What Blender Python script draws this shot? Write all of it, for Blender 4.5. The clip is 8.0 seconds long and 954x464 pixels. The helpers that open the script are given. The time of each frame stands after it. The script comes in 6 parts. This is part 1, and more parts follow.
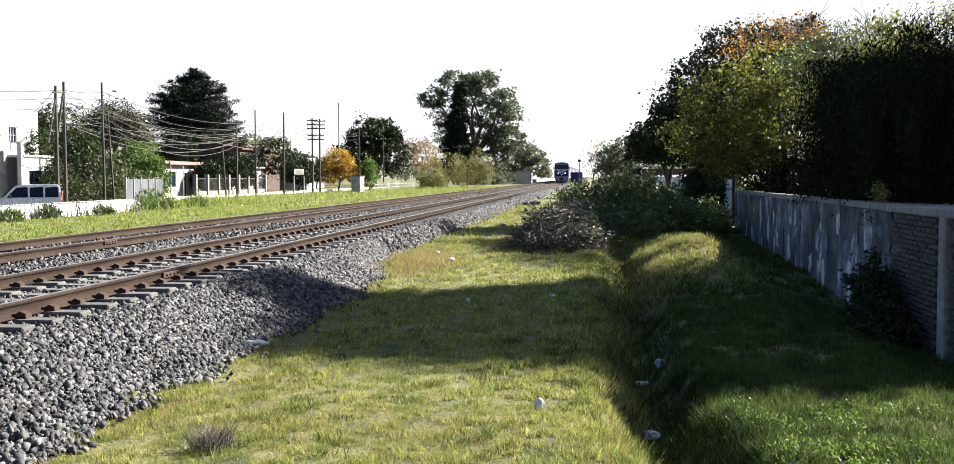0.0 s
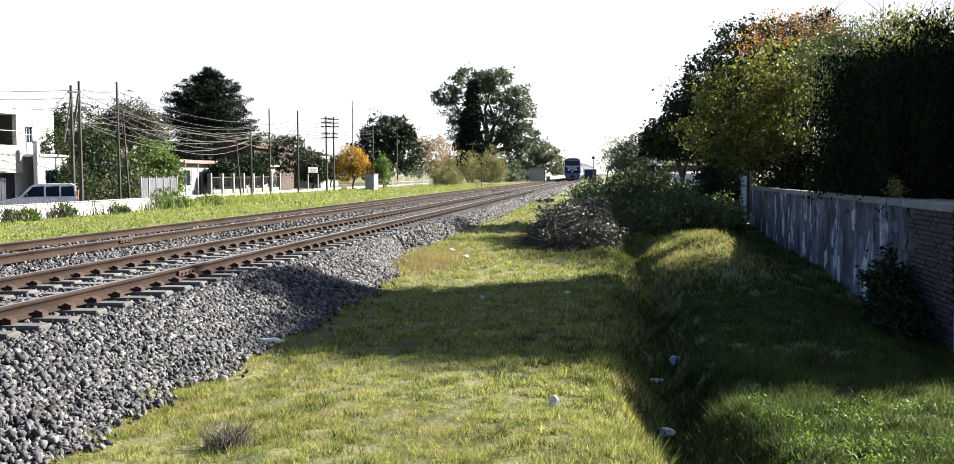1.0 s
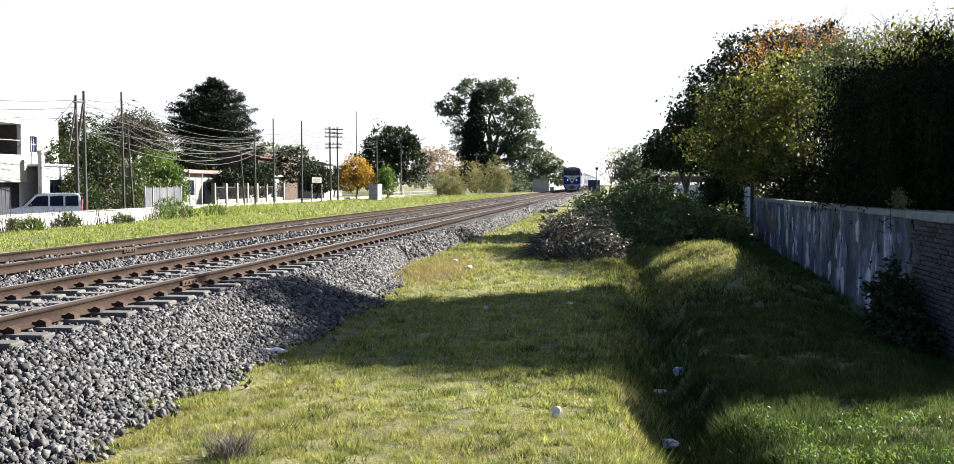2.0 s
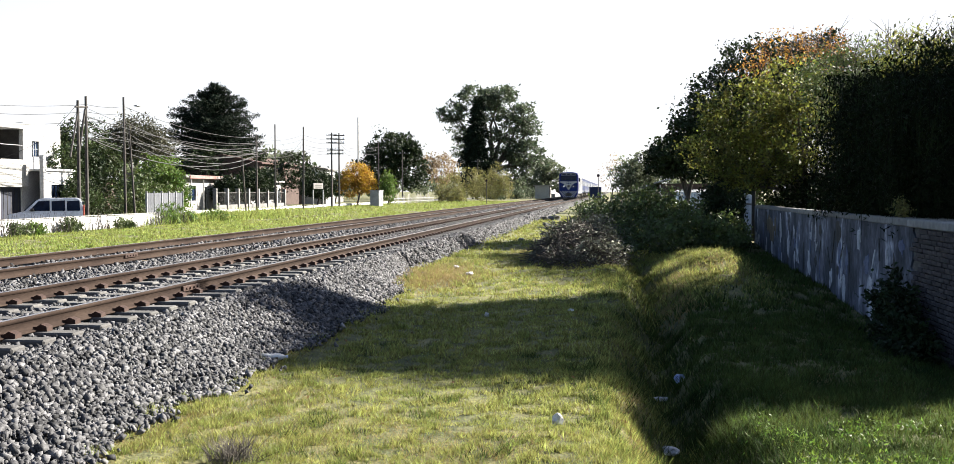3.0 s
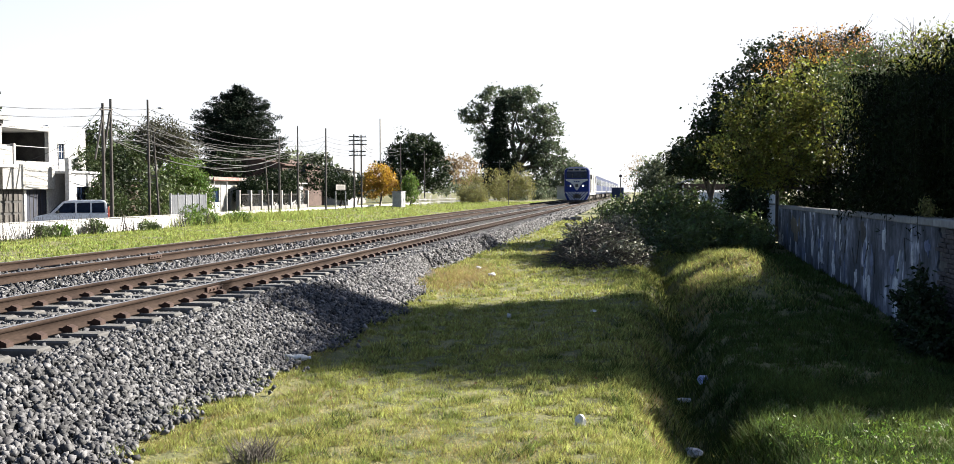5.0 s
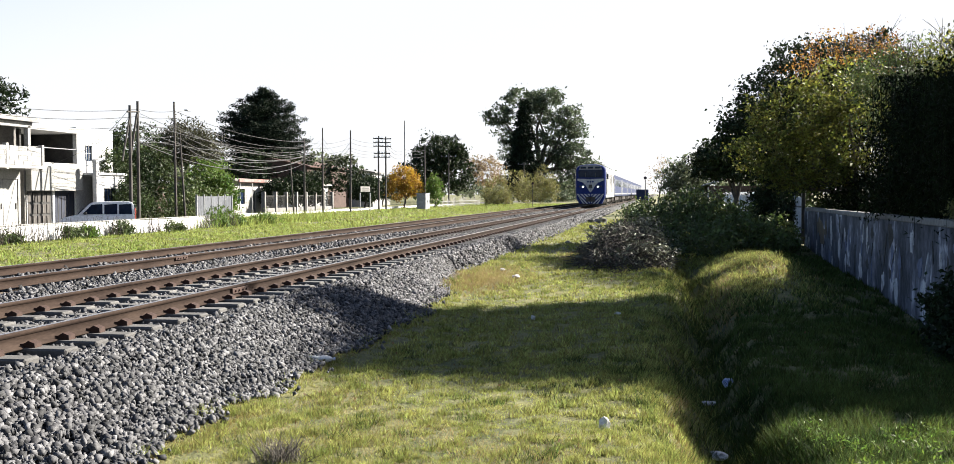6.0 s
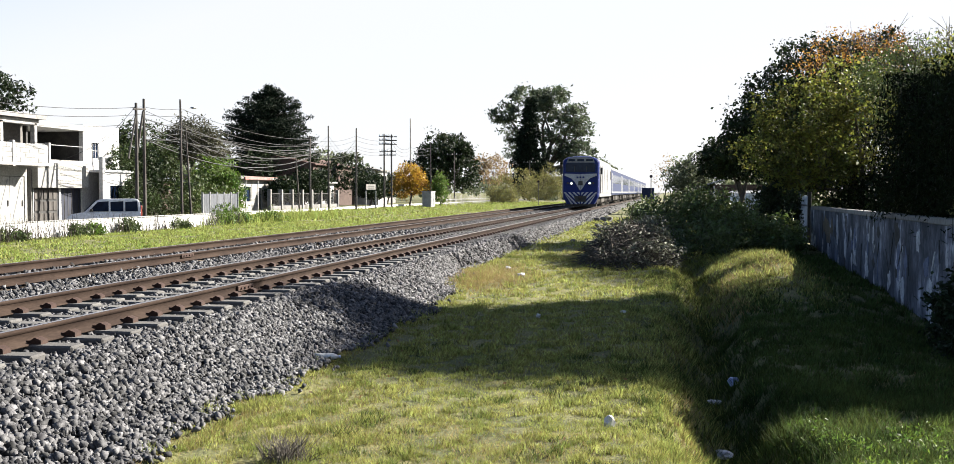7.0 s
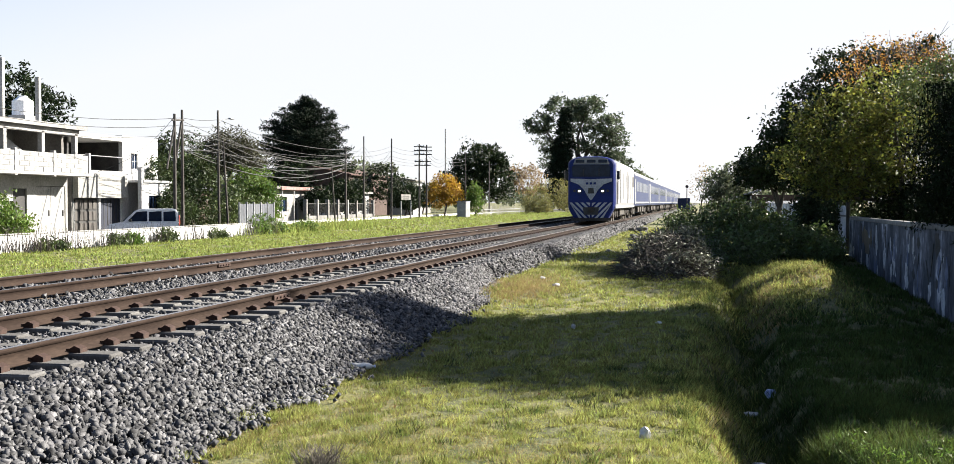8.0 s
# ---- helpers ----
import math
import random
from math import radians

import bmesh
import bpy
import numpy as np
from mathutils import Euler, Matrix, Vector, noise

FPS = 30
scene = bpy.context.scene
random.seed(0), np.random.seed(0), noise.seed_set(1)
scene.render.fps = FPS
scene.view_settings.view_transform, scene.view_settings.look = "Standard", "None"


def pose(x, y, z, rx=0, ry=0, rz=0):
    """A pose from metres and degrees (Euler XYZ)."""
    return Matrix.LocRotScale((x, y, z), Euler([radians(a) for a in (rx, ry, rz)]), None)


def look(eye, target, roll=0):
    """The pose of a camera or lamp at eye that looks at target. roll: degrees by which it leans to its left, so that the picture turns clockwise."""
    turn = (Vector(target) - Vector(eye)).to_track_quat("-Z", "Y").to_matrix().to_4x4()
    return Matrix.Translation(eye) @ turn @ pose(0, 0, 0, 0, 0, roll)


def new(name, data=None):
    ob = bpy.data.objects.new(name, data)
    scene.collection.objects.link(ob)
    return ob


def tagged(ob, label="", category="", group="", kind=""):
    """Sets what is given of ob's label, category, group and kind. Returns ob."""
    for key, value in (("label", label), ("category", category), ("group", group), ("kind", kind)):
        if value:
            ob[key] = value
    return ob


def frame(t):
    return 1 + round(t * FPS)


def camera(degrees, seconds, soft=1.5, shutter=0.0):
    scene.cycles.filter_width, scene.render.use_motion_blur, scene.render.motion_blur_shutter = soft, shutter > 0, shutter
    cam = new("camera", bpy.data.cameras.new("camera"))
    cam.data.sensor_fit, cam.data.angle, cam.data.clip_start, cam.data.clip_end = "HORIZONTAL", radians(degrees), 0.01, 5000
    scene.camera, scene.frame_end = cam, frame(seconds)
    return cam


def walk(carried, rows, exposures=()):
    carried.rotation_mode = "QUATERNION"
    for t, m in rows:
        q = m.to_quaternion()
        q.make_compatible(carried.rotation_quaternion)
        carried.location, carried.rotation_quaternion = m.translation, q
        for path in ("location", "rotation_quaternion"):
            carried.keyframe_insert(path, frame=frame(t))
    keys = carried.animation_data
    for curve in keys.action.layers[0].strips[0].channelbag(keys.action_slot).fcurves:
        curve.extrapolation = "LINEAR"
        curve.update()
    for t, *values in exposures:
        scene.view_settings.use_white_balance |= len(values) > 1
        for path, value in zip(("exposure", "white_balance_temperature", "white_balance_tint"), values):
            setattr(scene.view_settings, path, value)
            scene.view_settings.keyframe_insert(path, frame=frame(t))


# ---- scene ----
# camera: it stands still on its spot and swings slowly to the left
EYE = 1.3
cam = camera(48.0, 8.0, soft=0.55)
SWING = [
    (0.0, 6.276, -2.963, -0.133), (0.5, 6.590, -3.045, -0.395), (1.0, 7.024, -3.096, -0.374),
    (1.5, 7.174, -2.865, -0.346), (3.0, 7.270, -2.191, -0.033), (3.5, 7.439, -2.274, -0.164),
    (4.0, 7.490, -2.280, -0.187), (4.5, 7.555, -2.211, -0.131), (5.0, 8.452, -2.138, -0.198),
    (6.5, 9.915, -2.025, -0.038), (7.0, 10.038, -2.138, -0.025), (7.5, 10.711, -1.923, -0.168),
    (8.0, 11.897, -1.594, 0.0),
]
# the camera stops down a little as the bright houses come in
EXPOSURES = ((0.0, 2.40), (3.0, 2.37), (5.0, 2.31), (8.0, 2.20))
walk(cam, [(t, pose(0, 0, EYE, 90 + pitch, 0, yaw) @ pose(0, 0, 0, 0, 0, roll)) for t, yaw, pitch, roll in SWING],
     exposures=EXPOSURES)

# daylight: low autumn sun from the right, thin bright sky
SUN_AZ, SUN_EL = 52.0, 30.0   # degrees from +y towards +x, and above the horizon
world = bpy.data.worlds.new("sky")
scene.world = world
world.use_nodes = True
wn = world.node_tree.nodes
sky = wn.new("ShaderNodeTexSky")
sky.sky_type, sky.sun_disc = "NISHITA", False
sky.sun_elevation, sky.sun_rotation = radians(SUN_EL), radians(SUN_AZ)
sky.air_density, sky.dust_density, sky.ozone_density = 0.65, 0.8, 1.0
haze = wn.new("ShaderNodeMix")
haze.data_type = "RGBA"
# the veil thins out from the bright horizon to a blue zenith
# and from the side of the sun to the side away from it
aim, split, thin = wn.new("ShaderNodeTexCoord"), wn.new("ShaderNodeVectorMath"), wn.new("ShaderNodeMapRange")
split.operation = "DOT_PRODUCT"
split.inputs[1].default_value = (-0.30, -0.24, 1.0)
world.node_tree.links.new(aim.outputs["Generated"], split.inputs[0])
world.node_tree.links.new(split.outputs["Value"], thin.inputs[0])
thin.inputs[1].default_value, thin.inputs[2].default_value = 0.06, 0.38
thin.inputs[3].default_value, thin.inputs[4].default_value = 0.90, 0.0
world.node_tree.links.new(thin.outputs[0], haze.inputs["Factor"])
haze.inputs[7].default_value = (4.3, 4.33, 4.45, 1)   # thin white veil over the whole sky
world.node_tree.links.new(sky.outputs[0], haze.inputs[6])
world.node_tree.links.new(haze.outputs[2], wn["Background"].inputs[0])
wn["Background"].inputs[1].default_value = 0.05
sun = new("sun", bpy.data.lights.new("sun", "SUN"))
sun.data.energy, sun.data.angle, sun.data.color = 5.0, radians(0.6), (1.0, 0.94, 0.84)
a, e = radians(SUN_AZ), radians(SUN_EL)
SUN_WAY = Vector((math.sin(a) * math.cos(e), math.cos(a) * math.cos(e), math.sin(e)))
sun.matrix_world = look(SUN_WAY * 100, (0, 0, 0))

# ---------- materials ----------
RNG = np.random.default_rng(7)


def mat(name, c1, c2, scale=3.0, fine=40.0, rough=0.8, metal=0.0, bump=0.3, spec=0.35, island=0.0, randob=0.0, c3=None, stretch=(1, 1, 1), tight=0.16, depth=0.01, swing=(0.72, 1.25)):
    m = bpy.data.materials.new(name)
    m.use_nodes = True
    nt = m.node_tree
    n, L = nt.nodes, nt.links.new
    p = n["Principled BSDF"]
    tc, mp = n.new("ShaderNodeTexCoord"), n.new("ShaderNodeMapping")
    mp.inputs["Scale"].default_value = stretch
    L(tc.outputs["Object"], mp.inputs[0])
    na, nb = n.new("ShaderNodeTexNoise"), n.new("ShaderNodeTexNoise")
    na.inputs["Scale"].default_value, nb.inputs["Scale"].default_value = scale, fine
    na.inputs["Detail"].default_value, nb.inputs["Detail"].default_value = 5, 4
    na.inputs["Roughness"].default_value = 0.65
    L(mp.outputs[0], na.inputs[0]), L(mp.outputs[0], nb.inputs[0])
    r = n.new("ShaderNodeValToRGB")
    r.color_ramp.elements[0].position, r.color_ramp.elements[1].position = 0.5 - tight, 0.5 + tight
    r.color_ramp.elements[0].color, r.color_ramp.elements[1].color = (*c1, 1), (*c2, 1)
    if c3:
        el = r.color_ramp.elements.new(0.5 + tight + 0.08)
        el.color = (*c3, 1)
    L(na.outputs[0], r.inputs[0])
    hs = n.new("ShaderNodeHueSaturation")
    L(r.outputs[0], hs.inputs["Color"])
    v = n.new("ShaderNodeMapRange")
    v.inputs[1].default_value, v.inputs[2].default_value, v.inputs[3].default_value, v.inputs[4].default_value = 0.25, 0.75, *swing
    L(nb.outputs[0], v.inputs[0])
    val = v.outputs[0]
    for amount, source in ((island, "island"), (randob, "object")):
        if amount:
            o = n.new("ShaderNodeNewGeometry").outputs["Random Per Island"] if source == "island" else n.new("ShaderNodeObjectInfo").outputs["Random"]
            k, mul = n.new("ShaderNodeMapRange"), n.new("ShaderNodeMath")
            k.inputs[3].default_value, k.inputs[4].default_value = 1 - amount, 1 + amount
            mul.operation = "MULTIPLY"
            L(o, k.inputs[0]), L(k.outputs[0], mul.inputs[0]), L(val, mul.inputs[1])
            val = mul.outputs[0]
            k2 = n.new("ShaderNodeMapRange")
            k2.inputs[3].default_value, k2.inputs[4].default_value = 0.5 - amount * 0.06, 0.5 + amount * 0.05
            L(o, k2.inputs[0]), L(k2.outputs[0], hs.inputs["Hue"])
    L(val, hs.inputs["Value"])
    L(hs.outputs[0], p.inputs["Base Color"])
    p.inputs["Roughness"].default_value, p.inputs["Metallic"].default_value = rough, metal
    p.inputs["Specular IOR Level"].default_value = spec
    if bump:
        b = n.new("ShaderNodeBump")
        b.inputs["Strength"].default_value, b.inputs["Distance"].default_value = bump, depth
        L(nb.outputs[0], b.inputs["Height"]), L(b.outputs[0], p.inputs["Normal"])
    return m


def leafmat(name, c1, c2, through_=0.45, island=0.45, scale=0.6, gloss=0.35, fine=7.0, tight=0.16, swing=(0.72, 1.25)):
    m = mat(name, c1, c2, scale=scale, fine=fine, rough=0.6, bump=0, spec=gloss, island=island, tight=tight, swing=swing)
    n, L = m.node_tree.nodes, m.node_tree.links.new
    p, hs = n["Principled BSDF"], n["Hue/Saturation/Value"]
    tr, mix = n.new("ShaderNodeBsdfTranslucent"), n.new("ShaderNodeMixShader")
    mix.inputs[0].default_value = through_
    L(hs.outputs[0], tr.inputs[0]), L(p.outputs[0], mix.inputs[1]), L(tr.outputs[0], mix.inputs[2])
    L(mix.outputs[0], n["Material Output"].inputs[0])
    return m


def glow(name, c, strength):
    m = mat(name, c, c, bump=0)
    p = m.node_tree.nodes["Principled BSDF"]
    p.inputs["Emission Color"].default_value, p.inputs["Emission Strength"].default_value = (*c, 1), strength
    return m


M = {
    "soil": mat("grassy_soil", (0.042, 0.052, 0.017), (0.14, 0.13, 0.047), scale=2.2, fine=26, rough=0.95, bump=0.9, c3=(0.14, 0.11, 0.056), depth=0.03, swing=(0.5, 1.4)),
    "grass": leafmat("grass_blades", (0.072, 0.112, 0.022), (0.355, 0.335, 0.105), 0.42, 0.55, scale=2.8, gloss=0.06, fine=15, tight=0.28, swing=(0.42, 1.55)),
    "verge": leafmat("verge_grass_blades", (0.11, 0.16, 0.03), (0.30, 0.32, 0.10), 0.45, 0.5, scale=1.2, gloss=0.05, fine=6, tight=0.25, swing=(0.55, 1.4)),
    # bank grass colour is darkened to hold the shade over the ditch bank
    "shadegrass": leafmat("shaded_bank_grass_blades", (0.013, 0.03, 0.010), (0.09, 0.115, 0.03), 0.42, 0.55, scale=1.6, gloss=0.04, fine=14, tight=0.25, swing=(0.5, 1.5)),
    # front white set paler than the side's to offset the shade on the front
    "shadewhite": mat("shade_front_white_paint", (0.24, 0.245, 0.26), (0.32, 0.325, 0.34), scale=0.8, fine=12, rough=0.5, bump=0.02),
    "drygrass": leafmat("dry_grass_blades", (0.19, 0.14, 0.055), (0.29, 0.225, 0.1), 0.4, 0.3, gloss=0.2),
    # near black, so the shade in the gaps between stones is painted in
    "ballast": mat("gap_shade_ballast_bed", (0.006, 0.006, 0.007), (0.03, 0.029, 0.029), scale=16, fine=50, rough=0.9, bump=1.0, depth=0.04),
    "stone": mat("granite_stone", (0.018, 0.018, 0.021), (0.108, 0.107, 0.11), scale=9, fine=70, rough=0.8, bump=0.3, island=0.8, spec=0.25),
    "stonepiece": mat("granite_piece", (0.018, 0.018, 0.021), (0.108, 0.107, 0.11), scale=9, fine=70, rough=0.8, bump=0.3, randob=0.6, spec=0.25),
    "railside": mat("rusty_rail", (0.017, 0.011, 0.009), (0.038, 0.026, 0.02), scale=4, fine=60, rough=0.9, metal=0.0, bump=0.2, stretch=(1, 0.2, 1), spec=0.08),
    "railtop": mat("polished_rail_head", (0.3, 0.28, 0.265), (0.42, 0.39, 0.37), scale=3, fine=40, rough=0.34, metal=0.9, bump=0.05, stretch=(6, 0.1, 1)),
    "sleeper": mat("weathered_concrete", (0.06, 0.058, 0.056), (0.115, 0.11, 0.105), scale=3, fine=50, rough=0.9, bump=0.3, randob=0.2),
    "woodsleeper": mat("old_sleeper_wood", (0.07, 0.05, 0.035), (0.16, 0.12, 0.08), scale=3, fine=30, rough=0.95, bump=0.4),
    "clip": mat("rusty_clip", (0.022, 0.011, 0.008), (0.05, 0.025, 0.017), scale=10, fine=60, rough=0.8, metal=0.2),
    "blue": mat("train_blue_paint", (0.002, 0.009, 0.075), (0.003, 0.013, 0.105), scale=0.8, fine=14, rough=0.35, bump=0.02, spec=0.15),
    "coach": mat("coach_blue_paint", (0.014, 0.022, 0.062), (0.02, 0.03, 0.08), scale=0.7, fine=10, rough=0.5, bump=0.02, spec=0.15),
    # side white set darker than the front's because full sun falls on it
    "white": mat("train_white_paint", (0.16, 0.16, 0.165), (0.2, 0.2, 0.205), scale=0.8, fine=12, rough=0.6, bump=0.02),
    "roof": mat("train_roof_grey", (0.15, 0.15, 0.155), (0.2, 0.2, 0.205), scale=0.8, fine=10, rough=0.7, bump=0.05, spec=0.15),
    "under": mat("dusty_underframe", (0.02, 0.019, 0.018), (0.06, 0.05, 0.042), scale=2, fine=20, rough=0.85, metal=0.2),
    "steel": mat("worn_steel", (0.18, 0.17, 0.16), (0.32, 0.3, 0.28), scale=3, fine=30, rough=0.45, metal=0.8),
    "glass": mat("dark_glass", (0.006, 0.011, 0.026), (0.010, 0.018, 0.04), scale=1, fine=4, rough=0.06, bump=0, spec=0.10),
    "lampglow": glow("headlamp_glow", (1.0, 0.97, 0.9), 4.0),
    "bark": mat("grey_bark", (0.03, 0.026, 0.022), (0.09, 0.078, 0.066), scale=4, fine=25, rough=0.95, bump=0.8, stretch=(1, 1, 0.25), depth=0.03),
    "twig": mat("dry_twigs", (0.03, 0.026, 0.022), (0.085, 0.074, 0.062), scale=3, fine=20, rough=0.95, bump=0.3, island=0.4),
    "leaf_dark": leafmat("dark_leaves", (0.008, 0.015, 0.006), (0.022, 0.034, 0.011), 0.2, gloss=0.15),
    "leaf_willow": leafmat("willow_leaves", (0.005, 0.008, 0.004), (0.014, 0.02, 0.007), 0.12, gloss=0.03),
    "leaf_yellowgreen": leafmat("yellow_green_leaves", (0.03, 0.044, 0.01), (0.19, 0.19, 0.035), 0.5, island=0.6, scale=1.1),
    "leaf_green": leafmat("fresh_green_leaves", (0.038, 0.08, 0.012), (0.11, 0.16, 0.026), 0.4),
    "leaf_shrub": leafmat("shrub_leaves", (0.02, 0.036, 0.010), (0.095, 0.125, 0.035), 0.28, gloss=0.4),
    "leaf_street": leafmat("street_tree_leaves", (0.012, 0.022, 0.008), (0.048, 0.066, 0.02), 0.25, gloss=0.2),
    "leaf_conifer": leafmat("conifer_needles", (0.007, 0.012, 0.008), (0.015, 0.023, 0.013), 0.1, gloss=0.04),
    "leaf_euc": leafmat("eucalyptus_leaves", (0.032, 0.046, 0.026), (0.08, 0.1, 0.055), 0.4),
    "leaf_pale": leafmat("pale_grey_green_leaves", (0.06, 0.075, 0.042), (0.11, 0.125, 0.068), 0.5),
    "leaf_fallen": leafmat("brown_fallen_leaves", (0.12, 0.06, 0.025), (0.22, 0.12, 0.05), 0.2),
    "leaf_yellow": leafmat("yellow_autumn_leaves", (0.25, 0.14, 0.012), (0.38, 0.23, 0.03), 0.45),
    "leaf_amber": leafmat("amber_autumn_leaves", (0.15, 0.07, 0.016), (0.3, 0.16, 0.035), 0.45),
    "leaf_olive": leafmat("thin_olive_leaves", (0.022, 0.024, 0.013), (0.06, 0.058, 0.03), 0.3),
    "leaf_orange": leafmat("pale_autumn_leaves", (0.13, 0.085, 0.04), (0.23, 0.16, 0.08), 0.45),
    "leaf_bamboo": leafmat("yellow_cane_leaves", (0.10, 0.10, 0.03), (0.18, 0.165, 0.055), 0.4),
    "plaster": mat("white_painted_plaster", (0.34, 0.34, 0.34), (0.5, 0.495, 0.49), scale=0.5, fine=9, rough=0.9, bump=0.15),
    "cream": mat("cream_plaster", (0.19, 0.187, 0.178), (0.31, 0.303, 0.285), scale=0.6, fine=10, rough=0.9, bump=0.2),
    "render": mat("grey_cement_render", (0.11, 0.105, 0.1), (0.2, 0.195, 0.185), scale=0.6, fine=9, rough=0.95, bump=0.25),
    "concrete": mat("raw_concrete", (0.2, 0.195, 0.19), (0.34, 0.33, 0.32), scale=0.8, fine=12, rough=0.95, bump=0.25),
    "block": mat("pale_cement_block", (0.19, 0.188, 0.183), (0.3, 0.297, 0.29), scale=1.2, fine=14, rough=0.95, bump=0.3, randob=0.15),
    "brickhouse": mat("brick_facade", (0.045, 0.03, 0.026), (0.075, 0.05, 0.042), scale=1.5, fine=12, rough=0.95, bump=0.4),
    # peeling plaster, with the blue skylight on the shaded wall tinted in
    "oldplaster": mat("sky_tinted_peeling_plaster", (0.028, 0.032, 0.042), (0.1, 0.11, 0.14), scale=0.8, fine=8, rough=0.95, bump=0.6, c3=(0.4, 0.42, 0.47), stretch=(1, 1.3, 0.75), tight=0.07, depth=0.02, swing=(0.55, 1.35)),
    "ochre": mat("ochre_stained_plaster", (0.05, 0.04, 0.03), (0.15, 0.12, 0.075), scale=1.6, fine=16, rough=0.95, bump=0.5, stretch=(1, 1, 0.3)),
    "flake": mat("flaking_white_paint", (0.2, 0.205, 0.22), (0.42, 0.43, 0.45), scale=4, fine=30, rough=0.95, bump=0.4),
    "flakedark": mat("bare_dark_render", (0.02, 0.019, 0.018), (0.05, 0.047, 0.045), scale=4, fine=30, rough=0.95, bump=0.5),
    "flakeblue": mat("blue_grey_flake", (0.06, 0.075, 0.13), (0.12, 0.14, 0.2), scale=4, fine=30, rough=0.95, bump=0.4),
    "leaf_withered": leafmat("withered_leaves", (0.02, 0.026, 0.016), (0.12, 0.125, 0.09), 0.2, island=0.7, gloss=0.35),
    "brick": mat("old_clay_brick", (0.022, 0.019, 0.02), (0.06, 0.05, 0.05), scale=5, fine=40, rough=0.95, bump=0.5, randob=0.35),
    "mortar": mat("lime_mortar", (0.05, 0.048, 0.045), (0.1, 0.097, 0.09), scale=3, fine=40, rough=0.98, bump=0.5),
    "panel": mat("pale_fence_concrete", (0.34, 0.36, 0.4), (0.58, 0.6, 0.64), scale=1.5, fine=14, rough=0.9, bump=0.2, randob=0.2),
    "zinc": mat("galvanised_sheet", (0.13, 0.135, 0.145), (0.22, 0.225, 0.235), scale=1.2, fine=8, rough=0.45, metal=0.6, bump=0.1),
    # zinc grey darkened to carry the shade on the sheet fence
    "shadezinc": mat("shaded_zinc_sheet", (0.05, 0.055, 0.065), (0.1, 0.105, 0.12), scale=1.2, fine=8, rough=0.6, metal=0.3, bump=0.1),
    "tile": mat("terracotta_tile", (0.05, 0.028, 0.023), (0.085, 0.048, 0.038), scale=2, fine=14, rough=0.9, bump=0.3),
    # dark metal paint; also stands for the shade inside terrace and garage
    "darkpaint_and_shade": mat("dark_paint_and_shade", (0.015, 0.015, 0.016), (0.04, 0.038, 0.036), scale=2, fine=14, rough=0.6, bump=0.1),
    "greymetal": mat("grey_painted_metal", (0.16, 0.165, 0.17), (0.25, 0.255, 0.26), scale=2, fine=14, rough=0.55, bump=0.1),
    "asphalt": mat("street_asphalt", (0.045, 0.045, 0.047), (0.085, 0.083, 0.08), scale=0.6, fine=30, rough=0.9, bump=0.3),
    "pole": mat("weathered_pole_wood", (0.035, 0.032, 0.03), (0.085, 0.078, 0.072), scale=3, fine=25, rough=0.95, bump=0.4, stretch=(1, 1, 0.15)),
    "polegrey": mat("concrete_pole", (0.22, 0.21, 0.2), (0.36, 0.35, 0.33), scale=2, fine=20, rough=0.9, bump=0.2),
    "wire": mat("black_cable", (0.02, 0.02, 0.02), (0.05, 0.05, 0.05), scale=2, fine=8, rough=0.7, bump=0),
    "carpaint": mat("silver_van_paint", (0.55, 0.56, 0.6), (0.64, 0.65, 0.69), scale=0.8, fine=6, rough=0.3, metal=0.0, bump=0, spec=0.5),
    "tyre": mat("rubber_tyre", (0.015, 0.015, 0.015), (0.03, 0.03, 0.03), scale=4, fine=30, rough=0.9),
    "litter": mat("white_plastic_litter", (0.3, 0.3, 0.3), (0.5, 0.5, 0.5), scale=8, fine=40, rough=0.5, bump=0.3),
    "litterblue": mat("blue_plastic_litter", (0.2, 0.26, 0.5), (0.5, 0.55, 0.72), scale=20, fine=60, rough=0.5, bump=0.3),
    "tankwhite": mat("white_water_tank", (0.66, 0.66, 0.68), (0.8, 0.8, 0.82), scale=2, fine=14, rough=0.5, bump=0.05),
    "fadedred": mat("faded_red_paint", (0.16, 0.07, 0.06), (0.26, 0.13, 0.11), scale=1.2, fine=10, rough=0.8, bump=0.1),
    # dark blue of the shade inside the garage opening
    "garage_shade": mat("garage_shade_sheet", (0.008, 0.01, 0.02), (0.016, 0.02, 0.036), scale=2, fine=14, rough=0.6, bump=0.1),
    "red": mat("red_paint", (0.35, 0.06, 0.04), (0.48, 0.1, 0.07), scale=2, fine=12, rough=0.6, bump=0.05),
}


# ---------- builders ----------
def ripple(x, y, wave, seed, count=9):
    """Uneven bumps between about -1 and 1: crossing swells of many directions."""
    g = np.random.default_rng(seed)
    out = 0
    for k in range(count):
        t, w, p = g.uniform(0, math.pi), wave * g.uniform(0.6, 1.7), g.uniform(0, 6.28)
        out = out + np.sin((x * math.cos(t) + y * math.sin(t)) * 2 * math.pi / w + p)
    return out / math.sqrt(count) / 1.4


